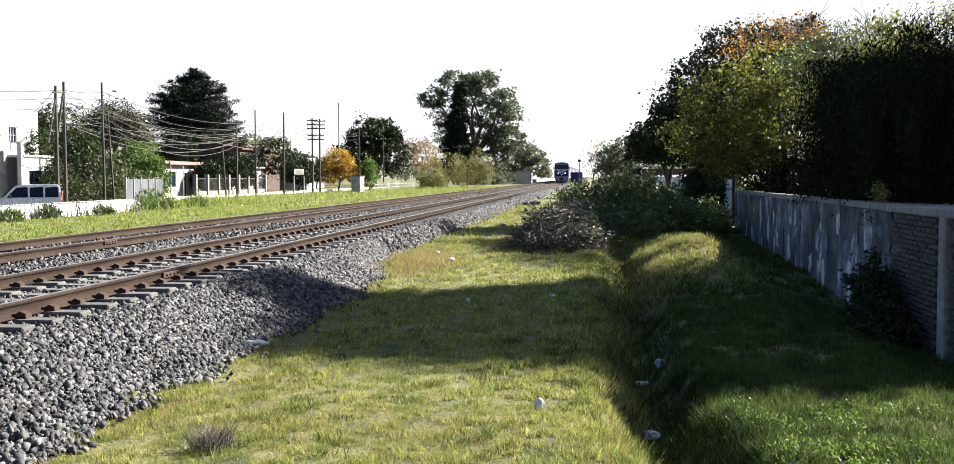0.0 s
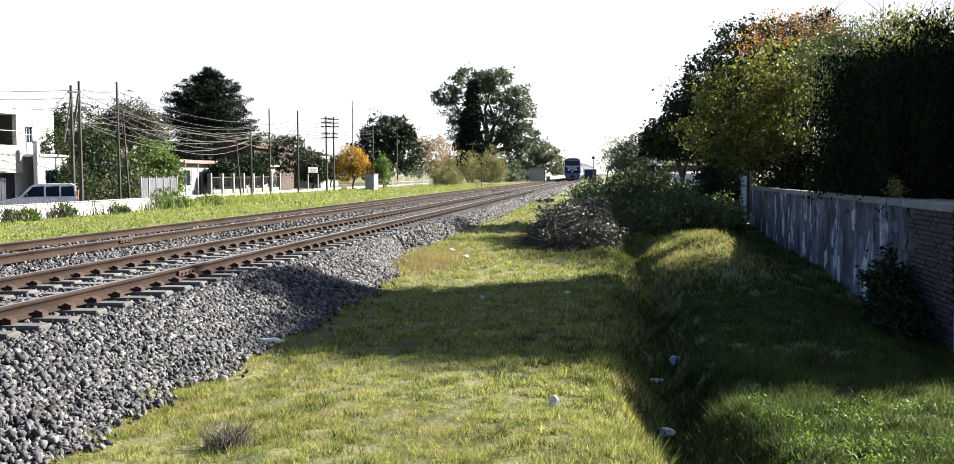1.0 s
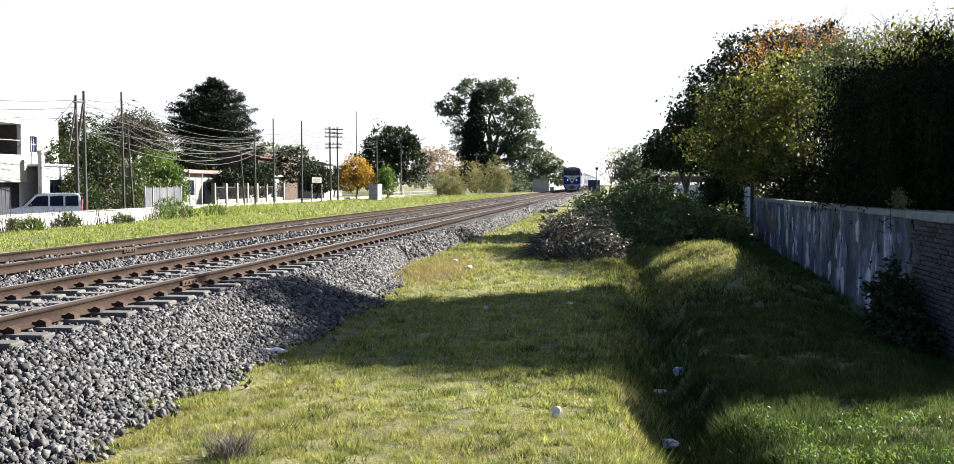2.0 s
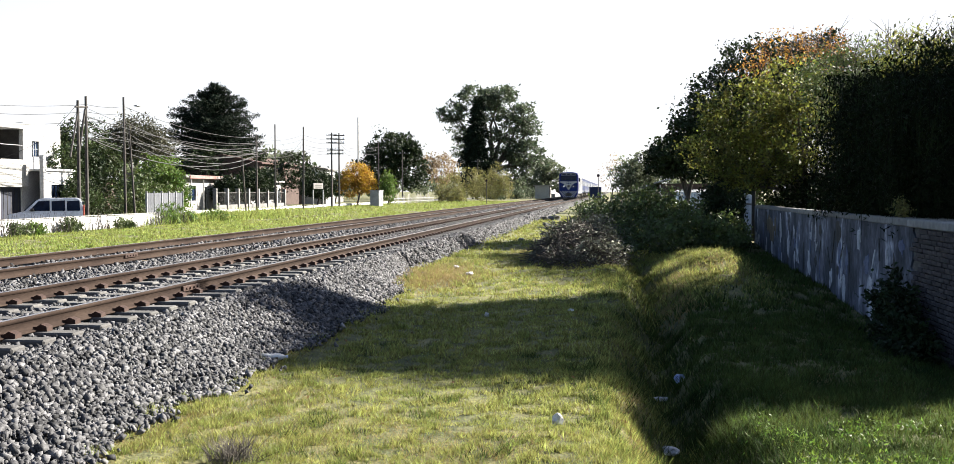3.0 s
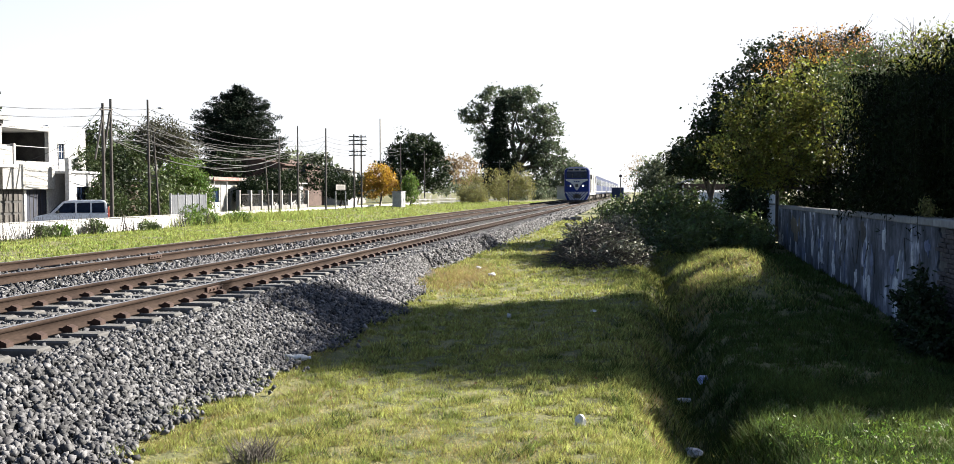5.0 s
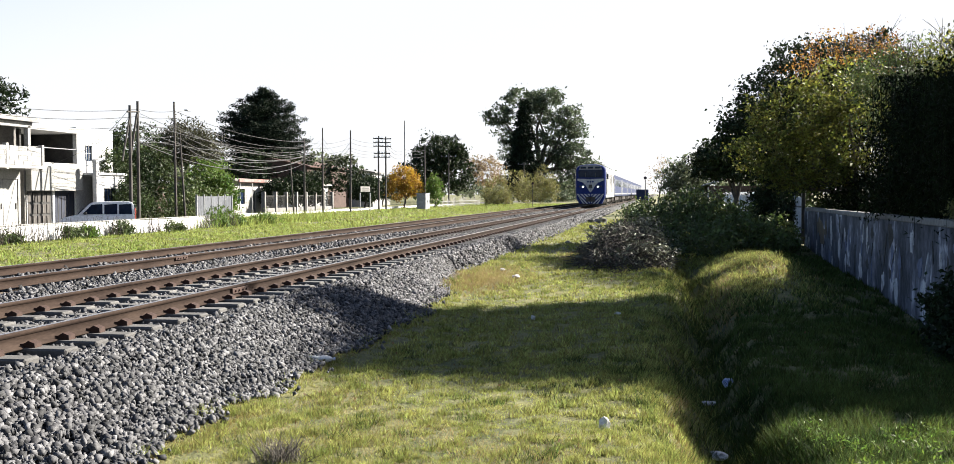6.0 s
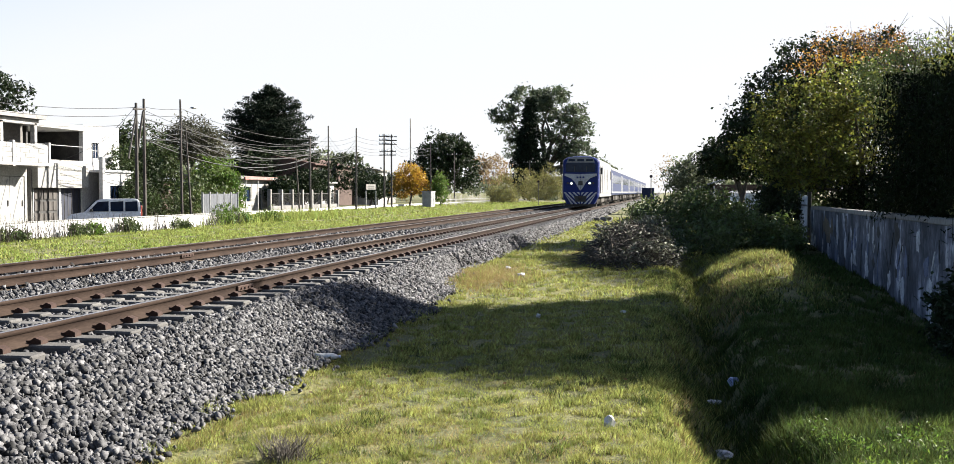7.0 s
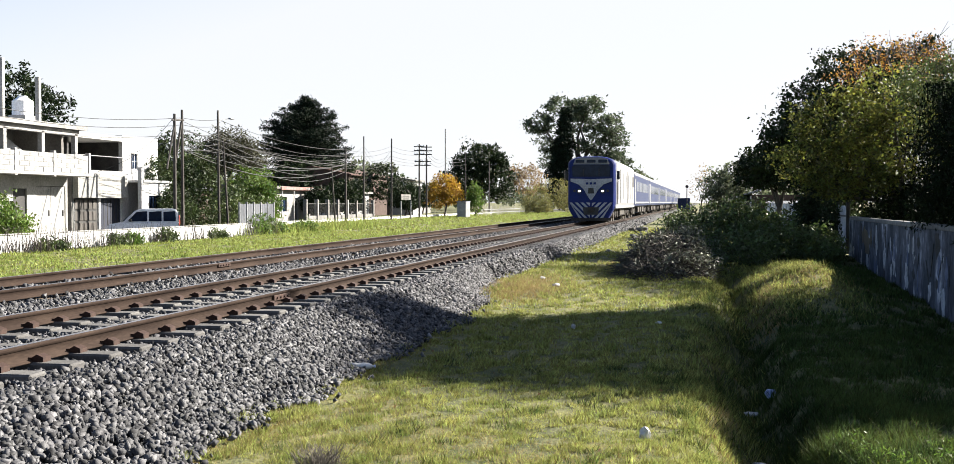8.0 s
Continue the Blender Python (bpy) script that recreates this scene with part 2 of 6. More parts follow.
def mesh_of(name, V, F, mats, smooth=False, slots=None):
    """A mesh from an array of corners and faces of three or four corners."""
    V = np.asarray(V, dtype=np.float32)
    me = bpy.data.meshes.new(name)
    if isinstance(F, np.ndarray):
        k = F.shape[1]
        me.vertices.add(len(V)), me.loops.add(F.size), me.polygons.add(len(F))
        me.vertices.foreach_set("co", V.ravel())
        me.loops.foreach_set("vertex_index", F.astype(np.int32).ravel())
        me.polygons.foreach_set("loop_start", np.arange(0, F.size, k, dtype=np.int32))
    else:
        me.from_pydata([tuple(map(float, v)) for v in V], [], F)
    for m in mats if isinstance(mats, (list, tuple)) else [mats]:
        me.materials.append(m)
    if slots is not None:
        me.polygons.foreach_set("material_index", np.asarray(slots, dtype=np.int32))
    if smooth:
        me.polygons.foreach_set("use_smooth", np.ones(len(me.polygons), dtype=bool))
    me.update(calc_edges=True)
    me.validate()
    return me


def thing(name, at, label, category, group="", kind="", rz=0.0):
    ob = new(name)
    ob.empty_display_size = 0.2
    ob.matrix_world = pose(*at, 0, 0, rz)
    return tagged(ob, label, category, group, kind)


def under(ob, parent):
    ob.parent = parent
    return ob


def part(name, bm, material, parent, label="", smooth=False):
    me = bpy.data.meshes.new(name)
    bmesh.ops.recalc_face_normals(bm, faces=bm.faces)
    bm.to_mesh(me)
    bm.free()
    for m in material if isinstance(material, (list, tuple)) else [material]:
        me.materials.append(m)
    if smooth:
        me.polygons.foreach_set("use_smooth", np.ones(len(me.polygons), dtype=bool))
    ob = new(name, me)
    if parent:
        ob.parent = parent
    if label:
        tagged(ob, label)
    return ob


def box(x0, x1, y0, y1, z0, z1, bevel=0.0, bm=None):
    b = bmesh.new()
    v = [b.verts.new(c) for c in ((x0, y0, z0), (x1, y0, z0), (x1, y1, z0), (x0, y1, z0), (x0, y0, z1), (x1, y0, z1), (x1, y1, z1), (x0, y1, z1))]
    for f in ((3, 2, 1, 0), (4, 5, 6, 7), (0, 1, 5, 4), (1, 2, 6, 5), (2, 3, 7, 6), (3, 0, 4, 7)):
        b.faces.new([v[i] for i in f])
    if bevel:
        bmesh.ops.bevel(b, geom=b.edges[:], offset=bevel, segments=1, affect="EDGES")
    return join(bm, b) if bm else b


def join(bm, b):
    me = bpy.data.meshes.new("tmp")
    b.to_mesh(me)
    b.free()
    bm.from_mesh(me)
    bpy.data.meshes.remove(me)
    return bm


def cyl(p0, p1, r0, r1=None, n=10, bm=None):
    b = bmesh.new()
    p0, p1 = Vector(p0), Vector(p1)
    d = p1 - p0
    m = Matrix.Translation((p0 + p1) / 2) @ d.to_track_quat("Z", "Y").to_matrix().to_4x4()
    bmesh.ops.create_cone(b, cap_ends=True, segments=n, radius1=r0, radius2=r0 if r1 is None else r1, depth=d.length, matrix=m)
    return join(bm, b) if bm else b


def prism(outline, axis, a0, a1, bm=None):
    """A slab between a0 and a1 along an axis; the outline holds the other two coordinates."""
    b = bmesh.new()

    def put(u, v, w):
        return {"x": (w, u, v), "y": (u, w, v), "z": (u, v, w)}[axis]
    lo, hi = [b.verts.new(put(u, v, a0)) for u, v in outline], [b.verts.new(put(u, v, a1)) for u, v in outline]
    b.faces.new(lo), b.faces.new(hi[::-1])
    for i in range(len(outline)):
        j = (i + 1) % len(outline)
        b.faces.new((lo[i], hi[i], hi[j], lo[j]))
    bmesh.ops.recalc_face_normals(b, faces=b.faces)
    return join(bm, b) if bm else b


def tubes(paths, n=6):
    """Tapered limbs: each path is a list of (point, radius)."""
    V, F, base = [], [], 0
    for path in paths:
        pts = np.array([p for p, _ in path], dtype=float)
        for i, (p, r) in enumerate(path):
            d = pts[min(i + 1, len(pts) - 1)] - pts[max(i - 1, 0)]
            d = d / (np.linalg.norm(d) + 1e-9)
            u = np.cross(d, (0.3, 1, 0.2) if abs(d[1]) < 0.8 else (1, 0.2, 0))
            u /= np.linalg.norm(u) + 1e-9
            w = np.cross(d, u)
            for k in range(n):
                t = 2 * math.pi * k / n
                V.append(pts[i] + r * (math.cos(t) * u + math.sin(t) * w))
        for i in range(len(path) - 1):
            for k in range(n):
                k2 = (k + 1) % n
                F.append((base + i * n + k, base + i * n + k2, base + (i + 1) * n + k2, base + (i + 1) * n + k))
        base += len(path) * n
    return np.array(V), np.array(F)


def leaves(centres, size, rng, droop=0.0, aspect=0.45):
    """A small folded kite for each centre."""
    n = len(centres)
    a = rng.normal(size=(n, 3))
    a[:, 2] = a[:, 2] * (1 - droop) - droop * 1.6
    a /= np.linalg.norm(a, axis=1)[:, None]
    b = np.cross(a, rng.normal(size=(n, 3)))
    b /= np.linalg.norm(b, axis=1)[:, None]
    s = (size * rng.uniform(0.6, 1.35, n))[:, None]
    c = np.asarray(centres)
    V = np.stack([c - a * s, c + b * s * aspect, c + a * s, c - b * s * aspect], 1).reshape(-1, 3)
    return V, np.arange(4 * n).reshape(n, 4)


def crown_points(blobs, clumps, per, clump_r, rng, hollow=0.55):
    """Leaf places: clumps on the uneven shells of some ellipsoids, with gaps between them."""
    w = np.array([b[3] * b[4] + b[4] * b[5] + b[3] * b[5] for b in blobs])
    pick = rng.choice(len(blobs), clumps, p=w / w.sum())
    B = np.array(blobs)[pick]
    d = rng.normal(size=(clumps, 3))
    d /= np.linalg.norm(d, axis=1)[:, None]
    rad = hollow + (1.06 - hollow) * rng.random(clumps) ** 0.45
    lump = 1 + 0.16 * np.sin(d[:, 0] * 5 + pick) * np.sin(d[:, 1] * 6 + 1.3 * pick) + 0.12 * np.sin(d[:, 2] * 9)
    c = B[:, :3] + d * B[:, 3:6] * (rad * lump)[:, None]
    k = np.repeat(np.arange(clumps), rng.poisson(per, clumps))
    g = rng.normal(size=(len(k), 3)) * clump_r * rng.uniform(0.5, 1.2, clumps)[k][:, None]
    g[:, 2] *= 0.7
    return c[k] + g, c


def tree(name, label, at, blobs, leaf, clumps=400, per=20, size=0.12, clump_r=0.35, trunk=0.2, seed=1, category="tree", hollow=0.55, fork=0.35, limbs=True, extra=None, aspect=0.45, droop=0.0):
    """A tapered trunk with limbs and a crown of many small leaves; blobs are (x, y, z, rx, ry, rz) from the foot of the trunk."""
    rng = np.random.default_rng(seed)
    root = thing(name, at, label, category)
    P, C = crown_points(blobs, clumps, per, clump_r, rng, hollow)
    P = P[P[:, 2] > 0.05]
    V, F = leaves(P, size, rng, droop, aspect)
    under(new("crown", mesh_of("crown", V, F, leaf)), root)
    if limbs:
        top = max(b[2] for b in blobs)
        foot = np.array((0, 0, -0.15))
        knee = np.array((0.06 * top, 0.03 * top, fork * top))
        paths = [[(foot, trunk * 1.25), (foot + (0, 0, 0.3), trunk), (knee, trunk * 0.75)]]
        for b in blobs:
            c = np.array(b[:3])
            mid = (knee + c) / 2 + rng.normal(size=3) * 0.05 * top
            paths.append([(knee, trunk * 0.6), (mid, trunk * 0.38), (c, trunk * 0.2)])
            for q in rng.choice(len(C), min(5, len(C)), replace=False):
                if np.linalg.norm(C[q] - c) < max(b[3:6]) * 1.3:
                    paths.append([(c * 0.7 + mid * 0.3, trunk * 0.22), ((c + C[q]) / 2 + rng.normal(size=3) * 0.1, trunk * 0.12), (C[q], trunk * 0.04)])
        V, F = tubes(paths)
        under(new("trunk", mesh_of("trunk", V, F, M["bark"], True)), root)
    return root


def facade(y0, y1, z0, z1, holes, x0=-0.2, x1=0.0):
    """A wall along y with openings that go through it; holes are (y0, y1, z0, z1)."""
    cy = sorted({y0, y1, *[h[0] for h in holes], *[h[1] for h in holes]})
    cz = sorted({z0, z1, *[h[2] for h in holes], *[h[3] for h in holes]})
    b = bmesh.new()
    grid = {}

    def v(x, y, z):
        k = (round(x, 4), round(y, 4), round(z, 4))
        if k not in grid:
            grid[k] = b.verts.new(k)
        return grid[k]
    solid = set()
    for i in range(len(cy) - 1):
        for j in range(len(cz) - 1):
            my, mz = (cy[i] + cy[i + 1]) / 2, (cz[j] + cz[j + 1]) / 2
            if not any(h[0] < my < h[1] and h[2] < mz < h[3] for h in holes):
                solid.add((i, j))
    for i, j in solid:
        a0, a1, c0, c1 = cy[i], cy[i + 1], cz[j], cz[j + 1]
        b.faces.new((v(x1, a0, c0), v(x1, a1, c0), v(x1, a1, c1), v(x1, a0, c1)))
        b.faces.new((v(x0, a0, c1), v(x0, a1, c1), v(x0, a1, c0), v(x0, a0, c0)))
        for di, dj, p, q in ((-1, 0, (a0, c0), (a0, c1)), (1, 0, (a1, c1), (a1, c0)), (0, -1, (a1, c0), (a0, c0)), (0, 1, (a0, c1), (a1, c1))):
            if (i + di, j + dj) not in solid:
                b.faces.new((v(x0, *p), v(x1, *p), v(x1, *q), v(x0, *q)))
    return b


# ---------- ground ----------
def ease(a, b, v):
    t = np.clip((v - a) / (b - a), 0, 1)
    return t * t * (3 - 2 * t)


def toe(y):
    """Where the ballast shoulder of the near track ends."""
    return -4.05 - 0.9 * ease(17.5, 26, y) + (0.07 * np.sin(y * 1.9) + 0.05 * np.sin(y * 4.3 + 1)) * (1 - ease(25, 40, y))


def ground_z(x, y):
    x, y = np.asarray(x, float), np.asarray(y, float)
    left = -0.40 - 0.28 * ease(-23, -25, x) * (1 - ease(66, 76, y))
    bed = -0.62
    plat = -0.76 + 0.14 * ease(18, 30, y) + 0.12 * ease(60, 140, y)
    bank = -0.98 - 0.3 * ease(3.0, 4.8, x) * (1 - ease(18, 26, y)) + 0.05 * ease(12, 27, y) + 0.55 * ease(26, 42, y) + 0.25 * ease(-3, 8, 9 - y)
    mound = 0.52 * np.exp(-((x - 2.7) / 1.25) ** 2 - ((y - 28.5) / 4.6) ** 2)
    right = bank + mound
    ditch_x = 0.75 + 0.12 * np.sin(y * 0.35) + 0.09 * np.sin(y * 1.7) + 0.05 * np.sin(y * 3.3 + 0.5)
    z = np.where(x < -9, left + (bed - left) * ease(-14.6, -13.4, x), bed + (plat - bed) * ease(-4.6, -3.6, x))
    z = z + (right - plat) * ease(0.5, 2.0, x) * (x > -9)
    z = z - 0.72 * np.exp(-(np.abs(x - ditch_x) / 0.46) ** 2.4) * (1 - 0.75 * ease(26, 36, y))
    z = z + (-0.45 - bank) * ease(4.9, 7.0, x)
    z = z + 0.03 * np.sin(x * 2.1 + 0.7 * y) * np.sin(y * 1.3) * (np.abs(x + 9) > 5.2)
    rough_ground = np.exp(-((x - 2.0) / 2.2) ** 2) * (y > 5) * (y < 40)
    z = z + (0.035 * ripple(x, y, 1.3, 4) + 0.018 * ripple(x, y, 0.5, 5)) * (0.35 * (x > -4.2) * (x < 5) * (y < 60) + 0.65 * rough_ground)
    far = ease(150, 320, y)
    return z * (1 - far) + np.minimum(z, -0.45) * far


def axis(*runs):
    out = []
    for a, b, step in runs:
        out += list(np.arange(a, b, step))
    return np.array(out)


xs = np.concatenate([-np.geomspace(1600, 70, 14), axis((-66, -26, 4), (-26, -15, 1), (-15, -3.4, 0.35), (-3.4, 5.4, 0.14), (5.4, 12, 0.7), (12, 60, 6)), np.geomspace(64, 1600, 13)])
ys = np.concatenate([-np.geomspace(800, 12, 12), axis((-10, 4, 1.5), (4, 36, 0.2), (36, 70, 0.8), (70, 200, 5)), np.geomspace(205, 2600, 24)])
XX, YY = np.meshgrid(xs, ys)
G = np.stack([XX, YY, ground_z(XX, YY)], -1).reshape(-1, 3)
i = np.arange(len(xs) * len(ys)).reshape(len(ys), len(xs))
Q = np.stack([i[:-1, :-1], i[:-1, 1:], i[1:, 1:], i[1:, :-1]], -1).reshape(-1, 4)
ground = tagged(new("ground", mesh_of("ground", G, Q, M["soil"], True)), "grassy trackside ground with a drainage ditch", "ground", kind="structure")


# ---------- ballast and tracks ----------
NEAR, FAR_, HALF = -6.94, -11.25, 0.873   # track centres, half the distance of the rail heads


def ballast_z(x, y):
    t = toe(y)
    z = np.full(np.shape(x), -0.235)
    z = np.where(x > -5.25, -0.235 + (ground_z(t, y) + 0.235) * np.clip((x + 5.25) / (t + 5.25), 0, 1), z)
    z = z - 0.10 * np.exp(-((x + 9.1) / 0.45) ** 2)
    z = np.where(x < -12.9, -0.25 - 0.33 * np.clip((-12.9 - x) / 1.1, 0, 1), z)
    return z


by = np.concatenate([axis((-60, 2, 1.5), (2, 45, 0.12), (45, 90, 0.6), (90, 200, 5)), np.geomspace(205, 1500, 20)])
bu = np.linspace(0, 1, 84)
BX = np.stack([-14.0 + (toe(y) + 0.1 + 14.0) * bu for y in by])
BY = np.repeat(by[:, None], len(bu), 1)
rough_ = RNG.uniform(-1, 1, BX.shape) * 0.022
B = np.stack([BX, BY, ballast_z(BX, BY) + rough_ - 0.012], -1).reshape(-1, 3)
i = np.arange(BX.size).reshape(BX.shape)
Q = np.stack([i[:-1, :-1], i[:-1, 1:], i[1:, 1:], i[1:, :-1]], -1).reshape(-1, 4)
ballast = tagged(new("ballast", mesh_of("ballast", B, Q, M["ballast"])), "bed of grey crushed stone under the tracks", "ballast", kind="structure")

CORNERS = np.array([(-1, -1, -1), (1, -1, -1), (1, 1, -1), (-1, 1, -1), (-1, -1, 1), (1, -1, 1), (1, 1, 1), (-1, 1, 1)], float) * 0.62
SIDES = np.array([(3, 2, 1, 0), (4, 5, 6, 7), (0, 1, 5, 4), (1, 2, 6, 5), (2, 3, 7, 6), (3, 0, 4, 7)])


def stones(centres, size, rng):
    """Broken stones: skewed, turned and chipped blocks."""
    n = len(centres)
    v = CORNERS[None] + rng.uniform(-0.34, 0.34, (n, 8, 3))
    v = v * rng.uniform(0.4, 1.45, (n, 1, 3))
    q = rng.normal(size=(n, 4))
    q /= np.linalg.norm(q, axis=1)[:, None]
    w, x, y, z = q.T
    R = np.stack([1 - 2 * (y * y + z * z), 2 * (x * y - w * z), 2 * (x * z + w * y), 2 * (x * y + w * z), 1 - 2 * (x * x + z * z), 2 * (y * z - w * x), 2 * (x * z - w * y), 2 * (y * z + w * x), 1 - 2 * (x * x + y * y)], -1).reshape(n, 3, 3)
    v = np.einsum("nij,nkj->nki", R, v) * (size * rng.uniform(0.55, 1.3, n))[:, None, None]
    return (v + centres[:, None]).reshape(-1, 3), (SIDES[None] + 8 * np.arange(n)[:, None, None]).reshape(-1, 4)


def scatter(x0, x1, y0, y1, count, rng, follow=False):
    y = rng.uniform(y0, y1, count)
    hi = toe(y) + 0.06 + rng.exponential(0.05, count) if follow else x1
    x = x0 + (hi - x0) * rng.random(count)
    return x, y


rng = np.random.default_rng(11)
sx, sy, ss = [], [], []
for x0, x1, y0, y1, count, size, follow in (
        (-5.5, 0, 5.5, 14, 13000, 0.031, True), (-5.5, 0, 14, 26, 10500, 0.035, True), (-5.6, 0, 26, 60, 6000, 0.05, True),
        (-8.4, -5.5, 7, 22, 10000, 0.031, False), (-8.4, -5.5, 22, 50, 5000, 0.044, False),
        (-10.0, -8.2, 12, 26, 8000, 0.036, False), (-10.0, -8.2, 26, 70, 5000, 0.055, False),
        (-13.4, -10.0, 14, 45, 3500, 0.045, False), (-5.6, 0, 60, 110, 2500, 0.075, True), (-10.0, -8.2, 70, 120, 2000, 0.08, False)):
    x, y = scatter(x0, x1, y0, y1, count, rng, follow)
    sx.append(x), sy.append(y), ss.append(np.full(count, size))
sx, sy, ss = map(np.concatenate, (sx, sy, ss))
V, F = stones(np.stack([sx, sy, ballast_z(sx, sy) + ss * 0.3], -1), ss, rng)
loose = tagged(new("crushed_stones", mesh_of("crushed_stones", V, F, M["stone"])), kind="stuff")
loose.parent = ballast

# rails: head, web and foot in one rolled bar
PROFILE = [(-0.075, -0.17), (0.075, -0.17), (0.075, -0.158), (0.02, -0.14), (0.009, -0.12), (0.009, -0.05), (0.034, -0.038), (0.036, -0.008), (0.028, 0.0), (-0.028, 0.0), (-0.036, -0.008), (-0.034, -0.038), (-0.009, -0.05), (-0.009, -0.12), (-0.02, -0.14), (-0.075, -0.158)]


def rail_mesh():
    cuts = [-60.0, 20, 60, 150, 400, 1200]
    n = len(PROFILE)
    V = [(u, y, v) for y in cuts for u, v in PROFILE]
    F, S = [], []
    for k in range(len(cuts) - 1):
        for i in range(n):
            j = (i + 1) % n
            F.append((k * n + i, k * n + j, (k + 1) * n + j, (k + 1) * n + i))
            S.append(1 if i == 8 else 0)
    return mesh_of("rail", V, np.array(F), [M["railside"], M["railtop"]], slots=S)


RAIL = rail_mesh()
track = thing("railway_track", (NEAR, 0, 0), "broad gauge railway track on grey concrete sleepers", "railway track", "parallel tracks")
track_far = thing("railway_track", (FAR_, 0, 0), "rusty railway track half sunk in ballast and weeds", "railway track", "parallel tracks")
for tr in (track, track_far):
    for side in (-1, 1):
        r = under(new("rail", RAIL), tr)
        r.location = (side * HALF, 0, 0 if tr == track else -0.03)

b = bmesh.new()
for x0, x1, z in ((-1.38, -0.45, -0.165), (0.45, 1.38, -0.165), (-0.5, 0.5, -0.195)):
    box(x0, x1, -0.125, 0.125, -0.36, z, 0.018, b)
SLEEPER = part("sleeper", b, M["sleeper"], track).data
first = bpy.data.objects["sleeper"]
b = prism([(-0.17, -0.172), (0.17, -0.172), (0.165, -0.12), (0.10, -0.095), (0.05, -0.125), (-0.05, -0.125), (-0.10, -0.095), (-0.165, -0.12)], "y", -0.06, 0.06)
FASTENING = part("rail_fastening", b, M["clip"], track).data
clip0 = bpy.data.objects["rail_fastening"]
first.location, clip0.location = (0, 1.0, 0), (-HALF, 1.0, 0)
far_y = []
for k in range(-100, 330):
    y = 1.0 + 0.6 * k
    if k == 0:
        continue
    if -3 < k < 142:
        s = under(new("sleeper", SLEEPER), track)
        s.matrix_basis = pose(random.uniform(-0.025, 0.025), y + random.uniform(-0.02, 0.02), random.uniform(-0.012, 0.004), 0, 0, random.uniform(-0.8, 0.8))
        for side in (-1, 1):
            under(new("rail_fastening", FASTENING), track).location = (side * HALF, y, 0)
    else:
        far_y.append(y)
b = bmesh.new()
for y in far_y:
    box(-1.38, 1.38, y - 0.125, y + 0.125, -0.34, -0.17, 0, b)
tagged(part("distant_sleepers", b, M["sleeper"], track), kind="stuff")
for k in range(100):
    if k == 0:
        WOOD = part("sleeper", box(-1.35, 1.35, -0.12, 0.12, -0.34, -0.2, 0.015), M["woodsleeper"], track_far)
        WOOD.location = (0, 6, -0.03)
    else:
        under(new("sleeper", WOOD.data), track_far).matrix_basis = pose(random.uniform(-0.05, 0.05), 6 + 0.66 * k, -0.03 + random.uniform(-0.02, 0.01), 0, 0, random.uniform(-1.5, 1.5))
for tr, y in ((track, 14.75), (track_far, 22.0)):
    b = bmesh.new()
    for s in (-1, 1):
        box(HALF + s * 0.028 - 0.016, HALF + s * 0.028 + 0.016, y - 0.3, y + 0.3, -0.125, -0.045, 0.006, b)
        for q in (-0.2, -0.07, 0.07, 0.2):
            cyl((HALF + s * 0.03, y + q, -0.085), (HALF + s * 0.065, y + q, -0.085), 0.016, n=6, bm=b)
    part("fishplate", b, M["clip"], tr)


# ---------- train ----------
def section(half, z0, z1, arch, n=7):
    """Half outline of a car body from the sill to the roof's middle, mirrored; arch is the height of the curved roof."""
    pts = [(half * 0.97, z0), (half, z0 + 0.25), (half, z1 - arch - 0.12)]
    for k in range(n + 1):
        t = math.pi / 2 * k / n
        pts.append((half * math.cos(t) ** 0.62 if k < n else 0.0, z1 - arch + arch * math.sin(t)))
    return pts + [(-x, z) for x, z in pts[-2::-1]]


def loft(rings, bm=None):
    b = bmesh.new()
    rows_ = [[b.verts.new(p) for p in ring] for ring in rings]
    for r0, r1 in zip(rows_, rows_[1:]):
        for i in range(len(r0)):
            j = (i + 1) % len(r0)
            b.faces.new((r0[i], r0[j], r1[j], r1[i]))
    b.faces.new(rows_[0][::-1]), b.faces.new(rows_[-1])
    bmesh.ops.recalc_face_normals(b, faces=b.faces)
    return join(bm, b) if bm else b


def wheelset(y, r, parent):
    ws = part("wheelset", cyl((-0.95, 0, 0), (0.95, 0, 0), 0.08, n=10), M["under"], parent, smooth=False)
    for s in (-1, 1):
        b = loft([[(s * x, q * math.cos(t), q * math.sin(t)) for t in [2 * math.pi * k / 20 for k in range(20)]] for x, q in ((0.775, r + 0.03), (0.80, r + 0.03), (0.805, r), (0.94, r - 0.005), (0.945, 0.18), (1.0, 0.16))])
        part("wheel", b, M["steel"], ws)
    ws.location = (0, y, r)
    return ws


WHEELSETS = []


